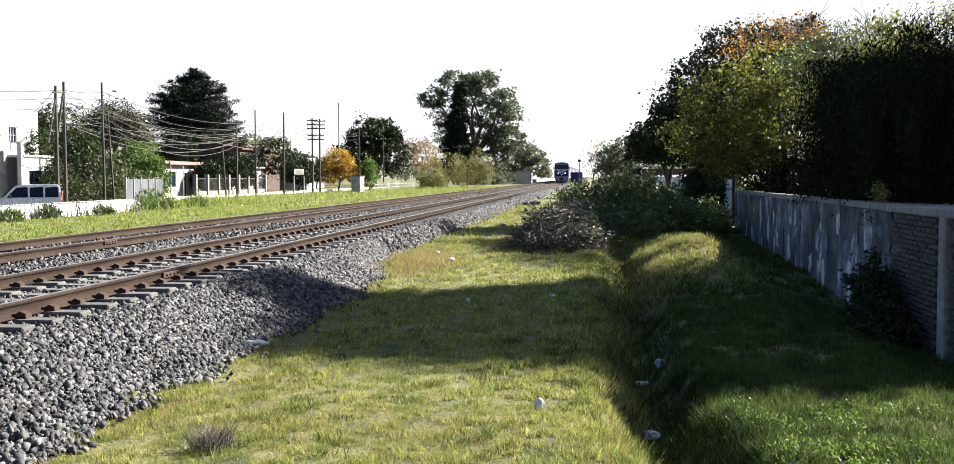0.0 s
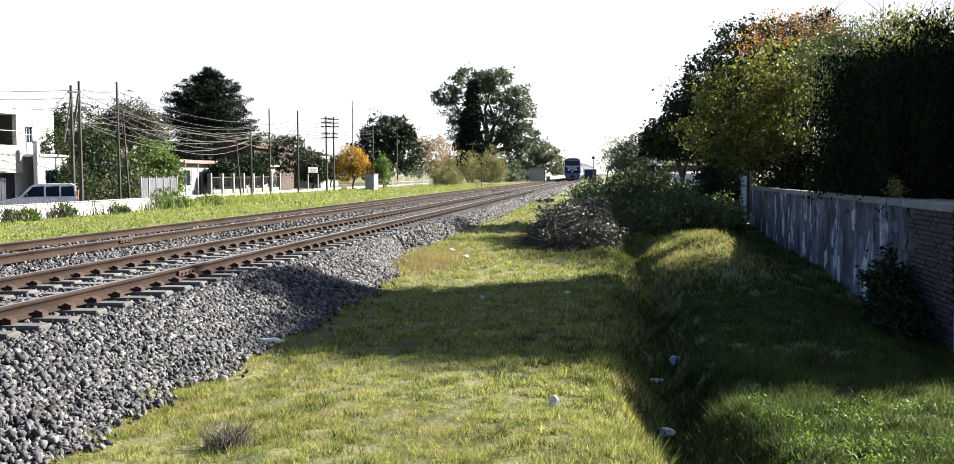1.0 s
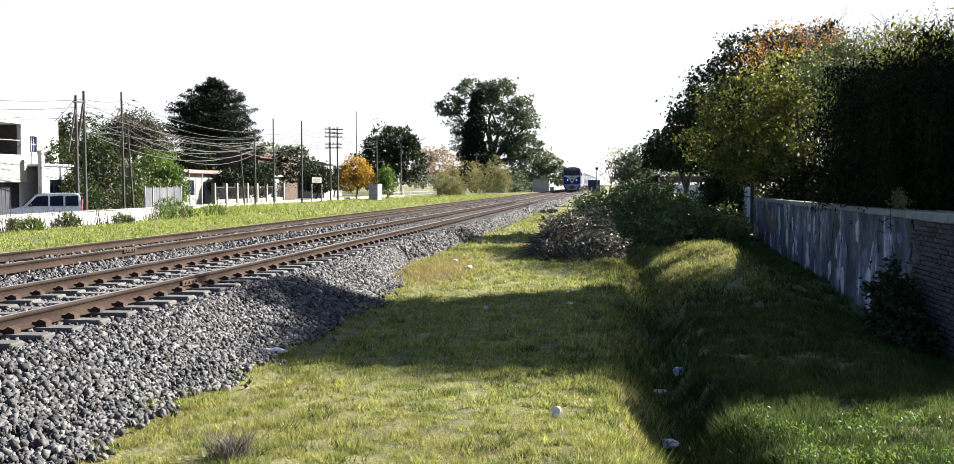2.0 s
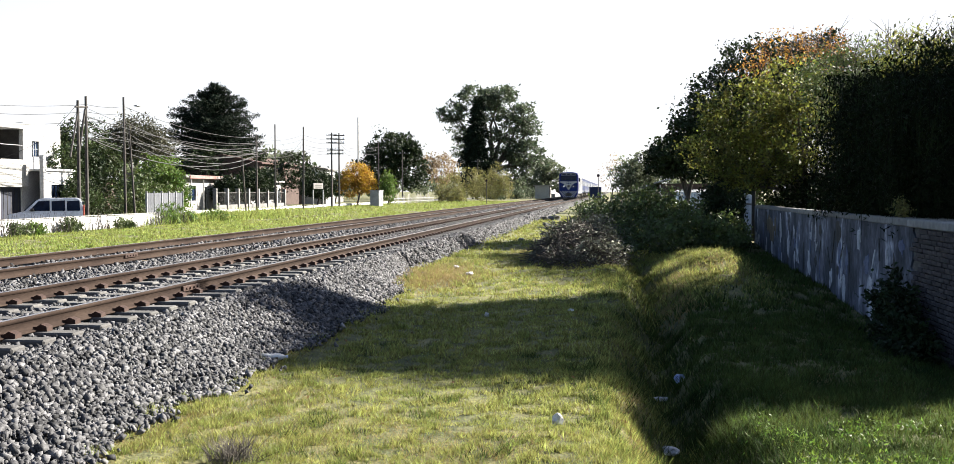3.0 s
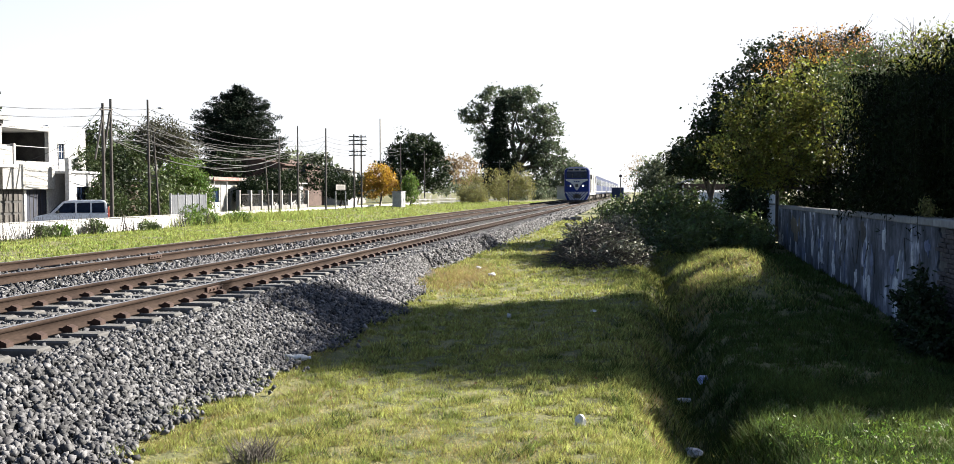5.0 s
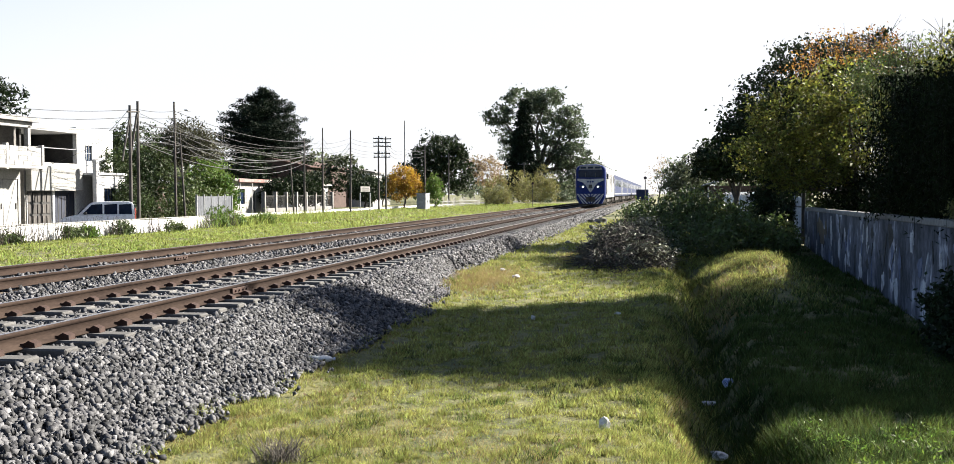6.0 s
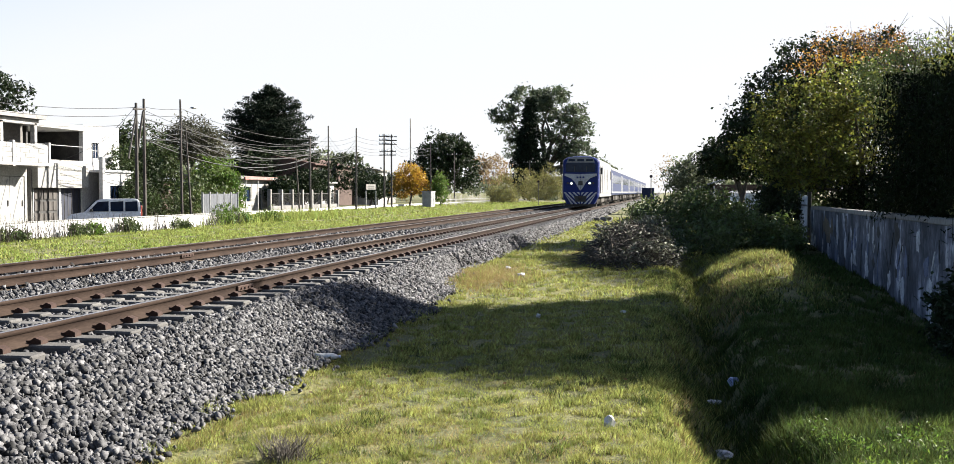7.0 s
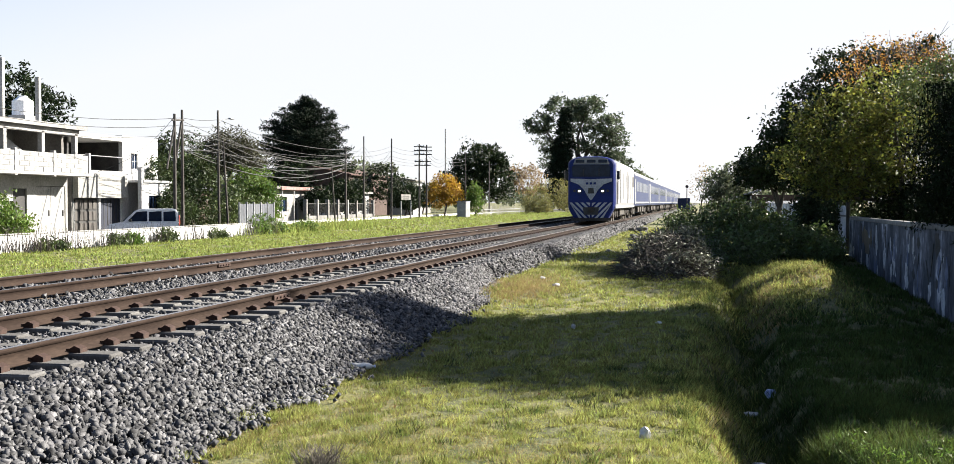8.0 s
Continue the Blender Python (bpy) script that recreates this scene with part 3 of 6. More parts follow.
def bogie(y, axles, r, parent):
    b = bmesh.new()
    reach = max(axles) + 0.75
    for s in (-1, 1):
        prism([(y - reach, r + 0.05), (y - reach + 0.3, r + 0.28), (y + reach - 0.3, r + 0.28), (y + reach, r + 0.05), (y + reach - 0.35, r - 0.12), (y - reach + 0.35, r - 0.12)], "x", s * 1.08 - 0.07, s * 1.08 + 0.07, b)
        for ax in axles:
            box(s * 1.1 - 0.13, s * 1.1 + 0.13, y + ax - 0.17, y + ax + 0.17, r - 0.2, r + 0.2, 0.03, b)
            for q in (-0.3, 0.3):
                cyl((s * 1.12, y + ax + q, r + 0.02), (s * 1.12, y + ax + q, r + 0.4), 0.085, n=8, bm=b)
    box(-1.05, 1.05, y - 0.25, y + 0.25, r, r + 0.35, 0.02, b)
    part("bogie", b, M["under"], parent)
    for ax in axles:
        WHEELSETS.append((wheelset(y + ax, r, parent), r))


def locomotive():
    root = thing("locomotive", (NEAR, 68.0, 0), "blue and white diesel locomotive with a striped front", "locomotive")
    L = 19.6
    full = section(1.5, 1.02, 4.22, 0.5)

    def ring(y, sx, drop, lean):
        return [(x * sx, y + lean * max(0.0, z - 2.5), z if z < 1.3 else 1.3 + (z - 1.3) * drop) for x, z in full]
    part("cab_body", loft([ring(0.0, 0.93, 0.965, 0.10), ring(0.12, 0.98, 0.985, 0.08), ring(0.4, 1.0, 1.0, 0.03), ring(1.25, 1, 1, 0)]), M["blue"], root, "glossy blue driver's cab with rounded corners")
    part("hood_body", loft([[(x, y, z) for x, z in full] for y in (1.25, 6, 12, L - 0.15)] + [[(x * 0.97, L, 1.02 + (z - 1.02) * 0.97) for x, z in full]]), M["white"], root, "white body side behind the cab")
    roof = [(x * 1.004, z + 0.012) for x, z in full if z > 3.62]
    part("roof", loft([[(x, y, z) for x, z in roof] for y in (1.3, 10, L - 0.2)]), M["roof"], root, "light grey curved roof")
    # the face
    part("windscreen", prism([(-1.18, 2.92), (1.18, 2.92), (1.22, 3.55), (1.05, 3.66), (-1.05, 3.66), (-1.22, 3.55)], "y", 0.03, 0.16), M["glass"], root, "wide dark windscreen")
    for x in (-0.72, 0.0, 0.72):
        part("roof_lamp_window", box(x - 0.28, x + 0.28, 0.085, 0.3, 3.80, 4.0, 0.02), M["glass"], root, "small dark window above the windscreen")
    part("roof_band", prism([(-1.16, 3.7), (1.16, 3.7), (1.02, 4.04), (0.6, 4.14), (-0.6, 4.14), (-1.02, 4.04)], "y", 0.1, 0.4), M["roof"], root, "pale band above the windscreen")
    for s in (-1, 1):
        b = bmesh.new()
        prism([(s * 1.3, 2.80), (s * 0.012, 2.76), (s * 0.012, 1.42), (s * 0.17, 1.62), (s * 0.46, 2.1), (s * 0.78, 2.42), (s * 1.3, 2.62)], "y", -0.03, 0.05, b)
        part("white_wing", b, M["shadewhite"], root, "white winged emblem panel")
        part("headlamp", cyl((s * 0.74, -0.05, 2.0), (s * 0.74, 0.05, 2.0), 0.06, n=14), M["lampglow"], root, "lit round headlamp")
        part("headlamp_housing", cyl((s * 0.74, -0.035, 2.0), (s * 0.74, 0.06, 2.0), 0.15, n=14), M["darkpaint_and_shade"], root)
        part("marker_lamp", cyl((s * 1.05, -0.03, 2.02), (s * 1.05, 0.05, 2.02), 0.09, n=12), M["darkpaint_and_shade"], root)
        part("wiper", box(s * 0.5 - 0.015, s * 0.5 + 0.015, 0.0, 0.03, 2.95, 3.4), M["darkpaint_and_shade"], root)
        part("mirror", box(s * 1.66 - 0.09, s * 1.66 + 0.09, 0.75, 0.83, 2.75, 3.3, 0.02), M["darkpaint_and_shade"], root)
        part("side_window", box(s * 1.49, s * 1.512, 0.62, 1.15, 2.75, 3.35), M["glass"], root)
    part("emblem", prism([(-0.2, 1.85), (0.2, 1.85), (0.16, 2.2), (-0.16, 2.2)], "y", -0.045, -0.02), M["darkpaint_and_shade"], root, "dark badge on the nose")
    # bars stand for the lettering of the mark
    for x in (-0.24, 0.0, 0.24):
        part("mark_bar", box(x - 0.08, x + 0.08, -0.042, -0.02, 2.42, 2.56), M["blue"], root)
    # striped skirt: slanted bars that rise outwards
    part("skirt", loft([[(x * q, y, z) for x, z in ((-1.42, 1.3), (1.42, 1.3), (1.40, 0.85), (1.1, 0.28), (-1.1, 0.28), (-1.40, 0.85))] for y, q in ((-0.02, 0.98), (0.1, 1.02), (0.5, 1.03))]), M["blue"], root, "dark blue front skirt")
    for s in (-1, 1):
        for k in range(5):
            x0 = 0.12 + 0.36 * k
            poly = []
            for x, z in ((x0, 1.28), (x0 + 0.19, 1.28), (x0 + 0.19 - 0.98, 0.30), (x0 - 0.98, 0.30)):
                poly.append((x, z))
            # keep each bar on its own half and inside the skirt
            def cut(p, q, x):
                t = (x - p[0]) / (q[0] - p[0])
                return (x, p[1] + t * (q[1] - p[1]))
            a0, a1, c1, c0 = poly
            lim = 0.06
            lo0 = cut(a0, c0, lim) if c0[0] < lim else c0
            lo1 = cut(a1, c1, lim) if c1[0] < lim else c1
            out = [a0, a1, lo1, lo0]
            out = [(min(x, 1.36 - max(0, 0.85 - z) * 0.5), z) for x, z in out]
            part("white_stripe", prism([(s * x, z) for x, z in out], "y", -0.035, 0.0), M["shadewhite"], root)
    # flat dark panel in front of the skirt, no real hollow
    part("coupler_panel", prism([(-0.52, 0.98), (0.52, 0.98), (0.44, 0.5), (-0.44, 0.5)], "y", -0.05, 0.02), M["darkpaint_and_shade"], root, "flat dark panel round the coupler")
    part("coupler", box(-0.16, 0.16, -0.35, 0.1, 0.72, 1.0, 0.03), M["under"], root)
    b = bmesh.new()
    prism([(-1.25, 0.12), (1.25, 0.12), (1.3, 0.32), (-1.3, 0.32)], "y", -0.02, 0.15, b)
    part("rail_guard", b, M["under"], root)
    # sides
    for s in (-1, 1):
        for k, y in enumerate((1.55, 3.0, 5.2, 7.6, 10.0, 12.6, 15.2, 17.6)):
            part("side_panel", box(s * 1.495, s * 1.515, y, y + 1.15, 1.5, 3.35, 0.006), M["white"], root)
            if k in (1, 3, 4, 5):
                for q in range(6):
                    part("louvre", box(s * 1.515, s * 1.53, y + 0.15, y + 1.0, 2.3 + 0.16 * q, 2.38 + 0.16 * q), M["greymetal"], root)
        for y in (1.62, 4.6, 11.7):
            part("panel_gap", box(s * 1.5, s * 1.518, y, y + 0.07, 1.25, 3.5), M["darkpaint_and_shade"], root)
        part("cab_door", box(s * 1.5, s * 1.522, 1.7, 2.3, 1.3, 3.3), M["darkpaint_and_shade"], root)
        part("grille", box(s * 1.5, s * 1.535, 17.4, 19.0, 2.5, 3.3, 0.01), M["darkpaint_and_shade"], root)
        part("sill", box(s * 1.42, s * 1.52, 0.5, L - 0.2, 0.9, 1.06, 0.01), M["greymetal"], root)
        for y in (1.05, 1.55):
            part("handrail", cyl((s * 1.56, y, 1.2), (s * 1.56, y, 2.6), 0.02, n=6), M["steel"], root)
    part("fuel_tank", box(-1.25, 1.25, 7.6, 12.0, 0.35, 1.02, 0.08), M["under"], root)
    part("underframe", box(-1.3, 1.3, 0.3, L - 0.2, 0.82, 1.04), M["under"], root)
    for y, h in ((5.0, 0.14), (9.0, 0.2), (13.0, 0.2)):
        part("roof_fan", cyl((0, y, 4.2), (0, y, 4.2 + h), 0.6, n=16), M["greymetal"], root)
    for c in (4.2, 15.6):
        bogie(c, (-1.7, 0.0, 1.7), 0.46, root)
    return root


def coach(y0):
    root = thing("passenger_coach", (NEAR, y0, 0), "blue passenger coach with a band of dark windows", "railway coach", "coaches of the train")
    L = 25.0
    full = section(1.5, 1.0, 4.05, 0.55)
    part("body", loft([[(x * 0.97, 0, z) for x, z in full]] + [[(x, y, z) for x, z in full] for y in (0.12, 12, L - 0.12)] + [[(x * 0.97, L, z) for x, z in full]]), M["coach"], root)
    roof = [(x * 1.004, z + 0.012) for x, z in full if z > 3.45]
    part("roof", loft([[(x, y, z) for x, z in roof] for y in (0.1, 12, L - 0.1)]), M["roof"], root, "pale grey curved roof")
    for s in (-1, 1):
        part("lower_band", box(s * 1.49, s * 1.508, 0.3, L - 0.3, 1.2, 1.34), M["white"], root, "thin white line along the sill")
        for k in range(9):
            y = 2.6 + 2.24 * k
            part("window_pane", box(s * 1.485, s * 1.512, y, y + 1.75, 2.2, 3.05, 0.01), M["glass"], root)
        for y in (0.75, L - 1.65):
            part("door", box(s * 1.49, s * 1.516, y, y + 0.9, 1.15, 3.2, 0.01), M["greymetal"], root)
    part("gangway", box(-0.55, 0.55, -0.3, 0.02, 1.1, 3.3, 0.03), M["darkpaint_and_shade"], root)
    part("underframe", box(-1.25, 1.25, 0.2, L - 0.2, 0.85, 1.02), M["under"], root)
    for y, w in ((8.0, 2.2), (11.5, 1.6), (14.5, 2.6)):
        part("equipment_box", box(-1.3, 1.3, y, y + w, 0.4, 0.9, 0.04), M["under"], root)
    for k in range(5):
        part("roof_vent", box(-0.35, 0.35, 3.5 + 4.4 * k, 4.2 + 4.4 * k, 4.03, 4.14, 0.03), M["roof"], root)
    for c in (3.6, L - 3.6):
        bogie(c, (-1.2, 1.2), 0.45, root)
    return root


loco = locomotive()
COACHES = [coach(68.0 + 20.1 + 25.5 * k) for k in range(7)]
SPEED, LAST = 19.7, 68.0


def motions():
    """The train runs steadily towards the near end of the track, its wheels rolling."""
    for k, car in enumerate([loco, *COACHES]):
        gap = 0 if k == 0 else 20.1 + 25.5 * (k - 1)
        walk(car, [(t, pose(NEAR, LAST + SPEED * (8 - t) + gap, 0)) for t in [0.25 * n for n in range(33)]])
    for w, r in WHEELSETS[:14]:
        y, z = w.location[1], w.location[2]
        walk(w, [(n / 30, pose(0, y, z) @ Matrix.Rotation(SPEED * n / 30 / r, 4, "X")) for n in range(241)])


# ---------- right side: wall, fence, trees, brush ----------
WALL_X, WALL_TOP = 4.8, 0.75
wall = thing("garden_wall", (WALL_X, 0, 0), "old masonry garden wall with peeling plaster and bare brick", "wall")
EDGES = [18.05, 22.4, 25.1, 28.0, 31.0, 34.0, 37.2]


def crest(y):
    return WALL_TOP + 0.012 * math.sin(1.3 * y) + 0.008 * math.sin(3.7 * y)


def ragged(y, z, w, h, corners=13):
    """An uneven outline round a spot of the wall."""
    out = []
    for s in range(corners):
        t, r_ = 2 * math.pi * s / corners, random.uniform(0.5, 1.15)
        out.append((y + w * r_ * math.cos(t), min(z + h * r_ * math.sin(t), WALL_TOP - 0.1)))
    return out


for k, (y0, y1) in enumerate(zip(EDGES, EDGES[1:])):
    n = 12
    top = [(y0 + (y1 - y0) * q / n, crest(y0 + (y1 - y0) * q / n)) for q in range(n + 1)]
    # the plaster breaks off unevenly where the bare brick begins
    foot = [(y0 + (0.12 * math.sin(9 * z) + 0.1 * math.sin(21 * z) if k == 0 else 0.0), z) for z in np.linspace(WALL_TOP - 0.1, -1.9, 18)]
    part("wall_bay", prism(foot + [(y1, -1.9)] + top[::-1][:-1] + [(y0, crest(y0))], "x", 0.0, 0.16), M["oldplaster"], wall, "bay with flaking grey and white plaster")
    # old white paint, bare render and blue-grey left in patches
    for q in range(8):
        w, h = random.uniform(0.05, 0.3), random.uniform(0.1, 0.5)
        out = ragged(random.uniform(y0 + 0.4, y1 - 0.4), random.uniform(-0.85, WALL_TOP - 0.3), w, h)
        part("paint_flake", prism(out, "x", -0.005 - 0.001 * (q % 4), 0.004), (M["flake"], M["flakedark"], M["flake"], M["flakeblue"])[q % 4], wall)
for y, z, w, h in ((33.6, 0.1, 0.7, 0.45), (34.3, 0.3, 0.35, 0.3), (32.9, 0.25, 0.25, 0.3)):
    part("ochre_patch", prism(ragged(y, z, w, h), "x", -0.011, 0.004), M["ochre"], wall, "ochre stained patch of plaster")
# loose painted strokes, long faded
for k in range(13):
    y, z = random.uniform(20.0, 30.0), random.uniform(-0.5, 0.35)
    l, t = random.uniform(0.12, 0.4), random.uniform(0.9, 2.3)
    c, d = math.cos(t) * l, math.sin(t) * l
    part("paint_stroke", prism([(y - c - 0.02, z - d), (y - c + 0.02, z - d), (y + 0.03, z + 0.02), (y + c + 0.02, z + d), (y + c - 0.02, z + d), (y - 0.02, z - 0.02)], "x", -0.0135, 0.003), M["flakedark"] if k % 3 else M["flake"], wall)
part("pier", box(-0.05, 0.2, 15.25, 15.5, -1.9, WALL_TOP - 0.02, 0.02), M["render"], wall, "pale cement pier between the bricks")
part("pier", box(-0.045, 0.2, 37.1, 37.4, -1.9, WALL_TOP + 0.04, 0.02), M["oldplaster"], wall)
part("wall_core", box(0.035, 0.158, 12.9, 18.7, -1.9, WALL_TOP - 0.02), M["mortar"], wall, "recessed mortar behind bare bricks")
for k in range(9):
    y = 12.9 + 2.7 * k
    part("coping_stone", box(-0.035, 0.195, y + 0.008, y + 2.692, WALL_TOP - 0.035 + random.uniform(-0.01, 0.01), WALL_TOP + 0.075 + random.uniform(0, 0.01), 0.014), M["render"], wall)

gate = thing("yard_gate", (WALL_X, 38.0, -0.6), "pale blue-white sheet metal yard gate", "gate")
for k in range(3):
    part("gate_sheet", box(-0.02, 0.02, 0.06 + 0.85 * k, 0.86 + 0.85 * k, 0.15, 1.75 + 0.03 * k, 0.008), M["panel"], gate)
for y in (0, 2.65):
    part("gate_post", box(-0.06, 0.06, y - 0.06, y + 0.06, -0.3, 1.9, 0.01), M["darkpaint_and_shade"], gate)
for z in (0.4, 1.4):
    part("gate_rail", box(-0.05, -0.02, 0.06, 2.6, z, z + 0.06), M["darkpaint_and_shade"], gate)

fence = thing("panel_fence", (WALL_X, 57.5, -0.72), "pale precast concrete panel fence with sloping caps", "fence")
for k in range(13):
    y = 2.3 * k
    part("fence_post", box(-0.1, 0.1, y - 0.07, y + 0.07, -0.3, 1.98, 0.01), M["panel"], fence)
    if k < 12:
        for q in range(6):
            part("slat", box(-0.04, 0.03 + 0.01 * (q % 2), y + 0.08 + 0.36 * q, y + 0.42 + 0.36 * q, 0, 1.86 + random.uniform(-0.03, 0.03), 0.008), M["panel"], fence)
        part("cap", prism([(-0.2, 1.9), (0.14, 2.06), (0.14, 2.1), (-0.2, 1.95)], "y", y + 0.1, y + 1.7), M["plaster"], fence)

shed = thing("yard_shed", (5.6, 20.0, -0.5), "low yard shed with a galvanised sheet roof", "shed")
part("shed_wall", box(0.6, 2.6, -5.0, 4.6, 0, 1.05), M["render"], shed)
part("shed_roof", prism([(-0.25, 1.24), (3.0, 1.12), (3.0, 1.15), (-0.25, 1.27)], "y", -5.4, 5.0), M["zinc"], shed)
for k in range(14):
    part("roof_rib", prism([(-0.25, 1.271), (3.0, 1.151), (3.0, 1.181), (-0.25, 1.301)], "y", -5.3 + 0.76 * k, -5.24 + 0.76 * k), M["zinc"], shed)
cottage = thing("cottage", (3.9, 90, -0.5), "small dark brick cottage with a sheet roof beyond the fence", "house")
part("front_wall", facade(0, 8, 0, 2.4, [(1, 2.2, 0.9, 2.0), (3.4, 4.3, 0, 2.0)], 0, 0.2), M["brickhouse"], cottage)
part("end_wall", box(0.2, 5, 0, 0.2, 0, 2.4), M["brickhouse"], cottage)
part("roof", prism([(-0.5, 2.4), (2.6, 3.3), (5.4, 2.4), (5.4, 2.5), (2.6, 3.42), (-0.5, 2.52)], "y", -0.5, 8.4), M["zinc"], cottage)
for x in (-1.2, -0.1):
    part("porch_post", box(x - 0.05, x + 0.05, -0.6, -0.5, 0, 2.3), M["plaster"], cottage)

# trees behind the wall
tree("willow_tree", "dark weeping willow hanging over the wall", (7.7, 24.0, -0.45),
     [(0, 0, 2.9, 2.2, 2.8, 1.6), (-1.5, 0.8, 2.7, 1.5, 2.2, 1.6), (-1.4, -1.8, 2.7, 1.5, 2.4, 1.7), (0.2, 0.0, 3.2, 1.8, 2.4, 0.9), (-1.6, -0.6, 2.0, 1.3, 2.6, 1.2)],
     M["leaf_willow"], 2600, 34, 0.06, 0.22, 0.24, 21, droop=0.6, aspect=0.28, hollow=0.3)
# stands out of view; height and place are set to cast the lawn shadow
tree("willow_tree", "unseen very tall willow that casts the lawn shadow", (11.6, 23.3, -0.45),
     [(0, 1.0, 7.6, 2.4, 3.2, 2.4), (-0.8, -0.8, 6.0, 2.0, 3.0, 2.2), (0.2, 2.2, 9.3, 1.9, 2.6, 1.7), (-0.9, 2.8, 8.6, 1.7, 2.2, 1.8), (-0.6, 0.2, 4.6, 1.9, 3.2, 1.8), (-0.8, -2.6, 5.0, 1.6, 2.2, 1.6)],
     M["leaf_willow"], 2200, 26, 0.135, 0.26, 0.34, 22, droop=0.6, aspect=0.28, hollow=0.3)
# out of view on the sun's line, added to make the lawn shadow denser
tree("garden_tree", "unseen tree added to deepen the willow's shadow", (14.0, 25.2, -0.45),
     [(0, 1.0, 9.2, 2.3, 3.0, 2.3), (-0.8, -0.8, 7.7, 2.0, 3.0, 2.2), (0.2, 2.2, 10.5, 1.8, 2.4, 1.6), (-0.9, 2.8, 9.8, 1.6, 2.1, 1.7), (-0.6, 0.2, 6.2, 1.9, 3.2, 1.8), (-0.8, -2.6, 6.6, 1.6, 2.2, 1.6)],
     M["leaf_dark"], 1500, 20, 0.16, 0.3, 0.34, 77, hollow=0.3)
# shade caster outside the view, placed to darken the near bank
tree("garden_tree", "unseen tree added behind the brick wall to shade the bank", (9.3, 18.5, -0.45),
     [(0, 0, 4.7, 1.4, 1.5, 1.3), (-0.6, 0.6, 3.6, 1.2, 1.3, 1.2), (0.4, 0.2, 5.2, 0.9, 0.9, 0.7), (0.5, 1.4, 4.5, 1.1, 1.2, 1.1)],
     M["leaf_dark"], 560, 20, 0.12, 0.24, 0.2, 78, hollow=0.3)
# unseen crown, sized and placed for the shadow across the ballast
tree("poplar_tree", "unseen tree added to cast the shadow on the ballast", (10.5, 27.7, -0.45),
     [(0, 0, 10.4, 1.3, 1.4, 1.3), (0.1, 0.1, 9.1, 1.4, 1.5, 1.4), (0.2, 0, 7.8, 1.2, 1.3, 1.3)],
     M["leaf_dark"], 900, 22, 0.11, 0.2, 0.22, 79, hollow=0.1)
# long hanging willow strands
rng = np.random.default_rng(210)
P, paths = [], []
for k in range(420):
    x, y = rng.uniform(4.5, 7.6), rng.uniform(18.5, 25.8)
    z0 = min(rng.uniform(2.2, 4.6), 0.8 + 0.125 * y)
    length = rng.uniform(0.9, 2.4)
    l = rng.normal(size=2) * 0.12
    end = max(z0 - length, 0.25 + rng.uniform(0, 0.7))
    paths.append([((x, y, z0), 0.006), ((x + l[0] * 0.4, y + l[1] * 0.4, (z0 + end) / 2), 0.005), ((x + l[0], y + l[1], end), 0.004)])
    m_ = int((z0 - end) * 36)
    t = rng.random(m_)
    P.append(np.stack([x + l[0] * t + rng.normal(size=m_) * 0.11, y + l[1] * t + rng.normal(size=m_) * 0.11, z0 + (end - z0) * t], -1))
V, F = leaves(np.concatenate(P), 0.06, rng, 0.55, 0.24)
hang = thing("hanging_willow_branches", (0, 0, 0), "long hanging willow branches over the wall", "willow branches")
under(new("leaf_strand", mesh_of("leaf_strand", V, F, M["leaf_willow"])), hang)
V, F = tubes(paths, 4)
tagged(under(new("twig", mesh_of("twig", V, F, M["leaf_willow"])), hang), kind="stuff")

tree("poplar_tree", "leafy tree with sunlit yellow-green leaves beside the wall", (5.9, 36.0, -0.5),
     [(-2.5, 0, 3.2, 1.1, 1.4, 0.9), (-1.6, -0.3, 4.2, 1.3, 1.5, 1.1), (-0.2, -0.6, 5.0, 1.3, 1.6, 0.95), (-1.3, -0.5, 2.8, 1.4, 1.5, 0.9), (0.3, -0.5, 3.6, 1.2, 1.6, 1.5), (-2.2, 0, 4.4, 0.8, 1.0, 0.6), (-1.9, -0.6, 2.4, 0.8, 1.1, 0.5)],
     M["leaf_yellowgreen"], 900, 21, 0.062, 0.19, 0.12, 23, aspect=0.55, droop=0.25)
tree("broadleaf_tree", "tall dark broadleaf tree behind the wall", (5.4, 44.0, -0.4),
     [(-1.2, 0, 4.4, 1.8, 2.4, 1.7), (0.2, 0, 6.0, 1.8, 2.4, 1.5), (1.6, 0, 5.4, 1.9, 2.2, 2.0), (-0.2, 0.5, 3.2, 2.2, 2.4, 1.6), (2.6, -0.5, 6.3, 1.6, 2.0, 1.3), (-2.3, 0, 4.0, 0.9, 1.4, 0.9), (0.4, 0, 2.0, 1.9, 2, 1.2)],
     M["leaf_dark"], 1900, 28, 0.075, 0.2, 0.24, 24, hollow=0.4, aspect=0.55)
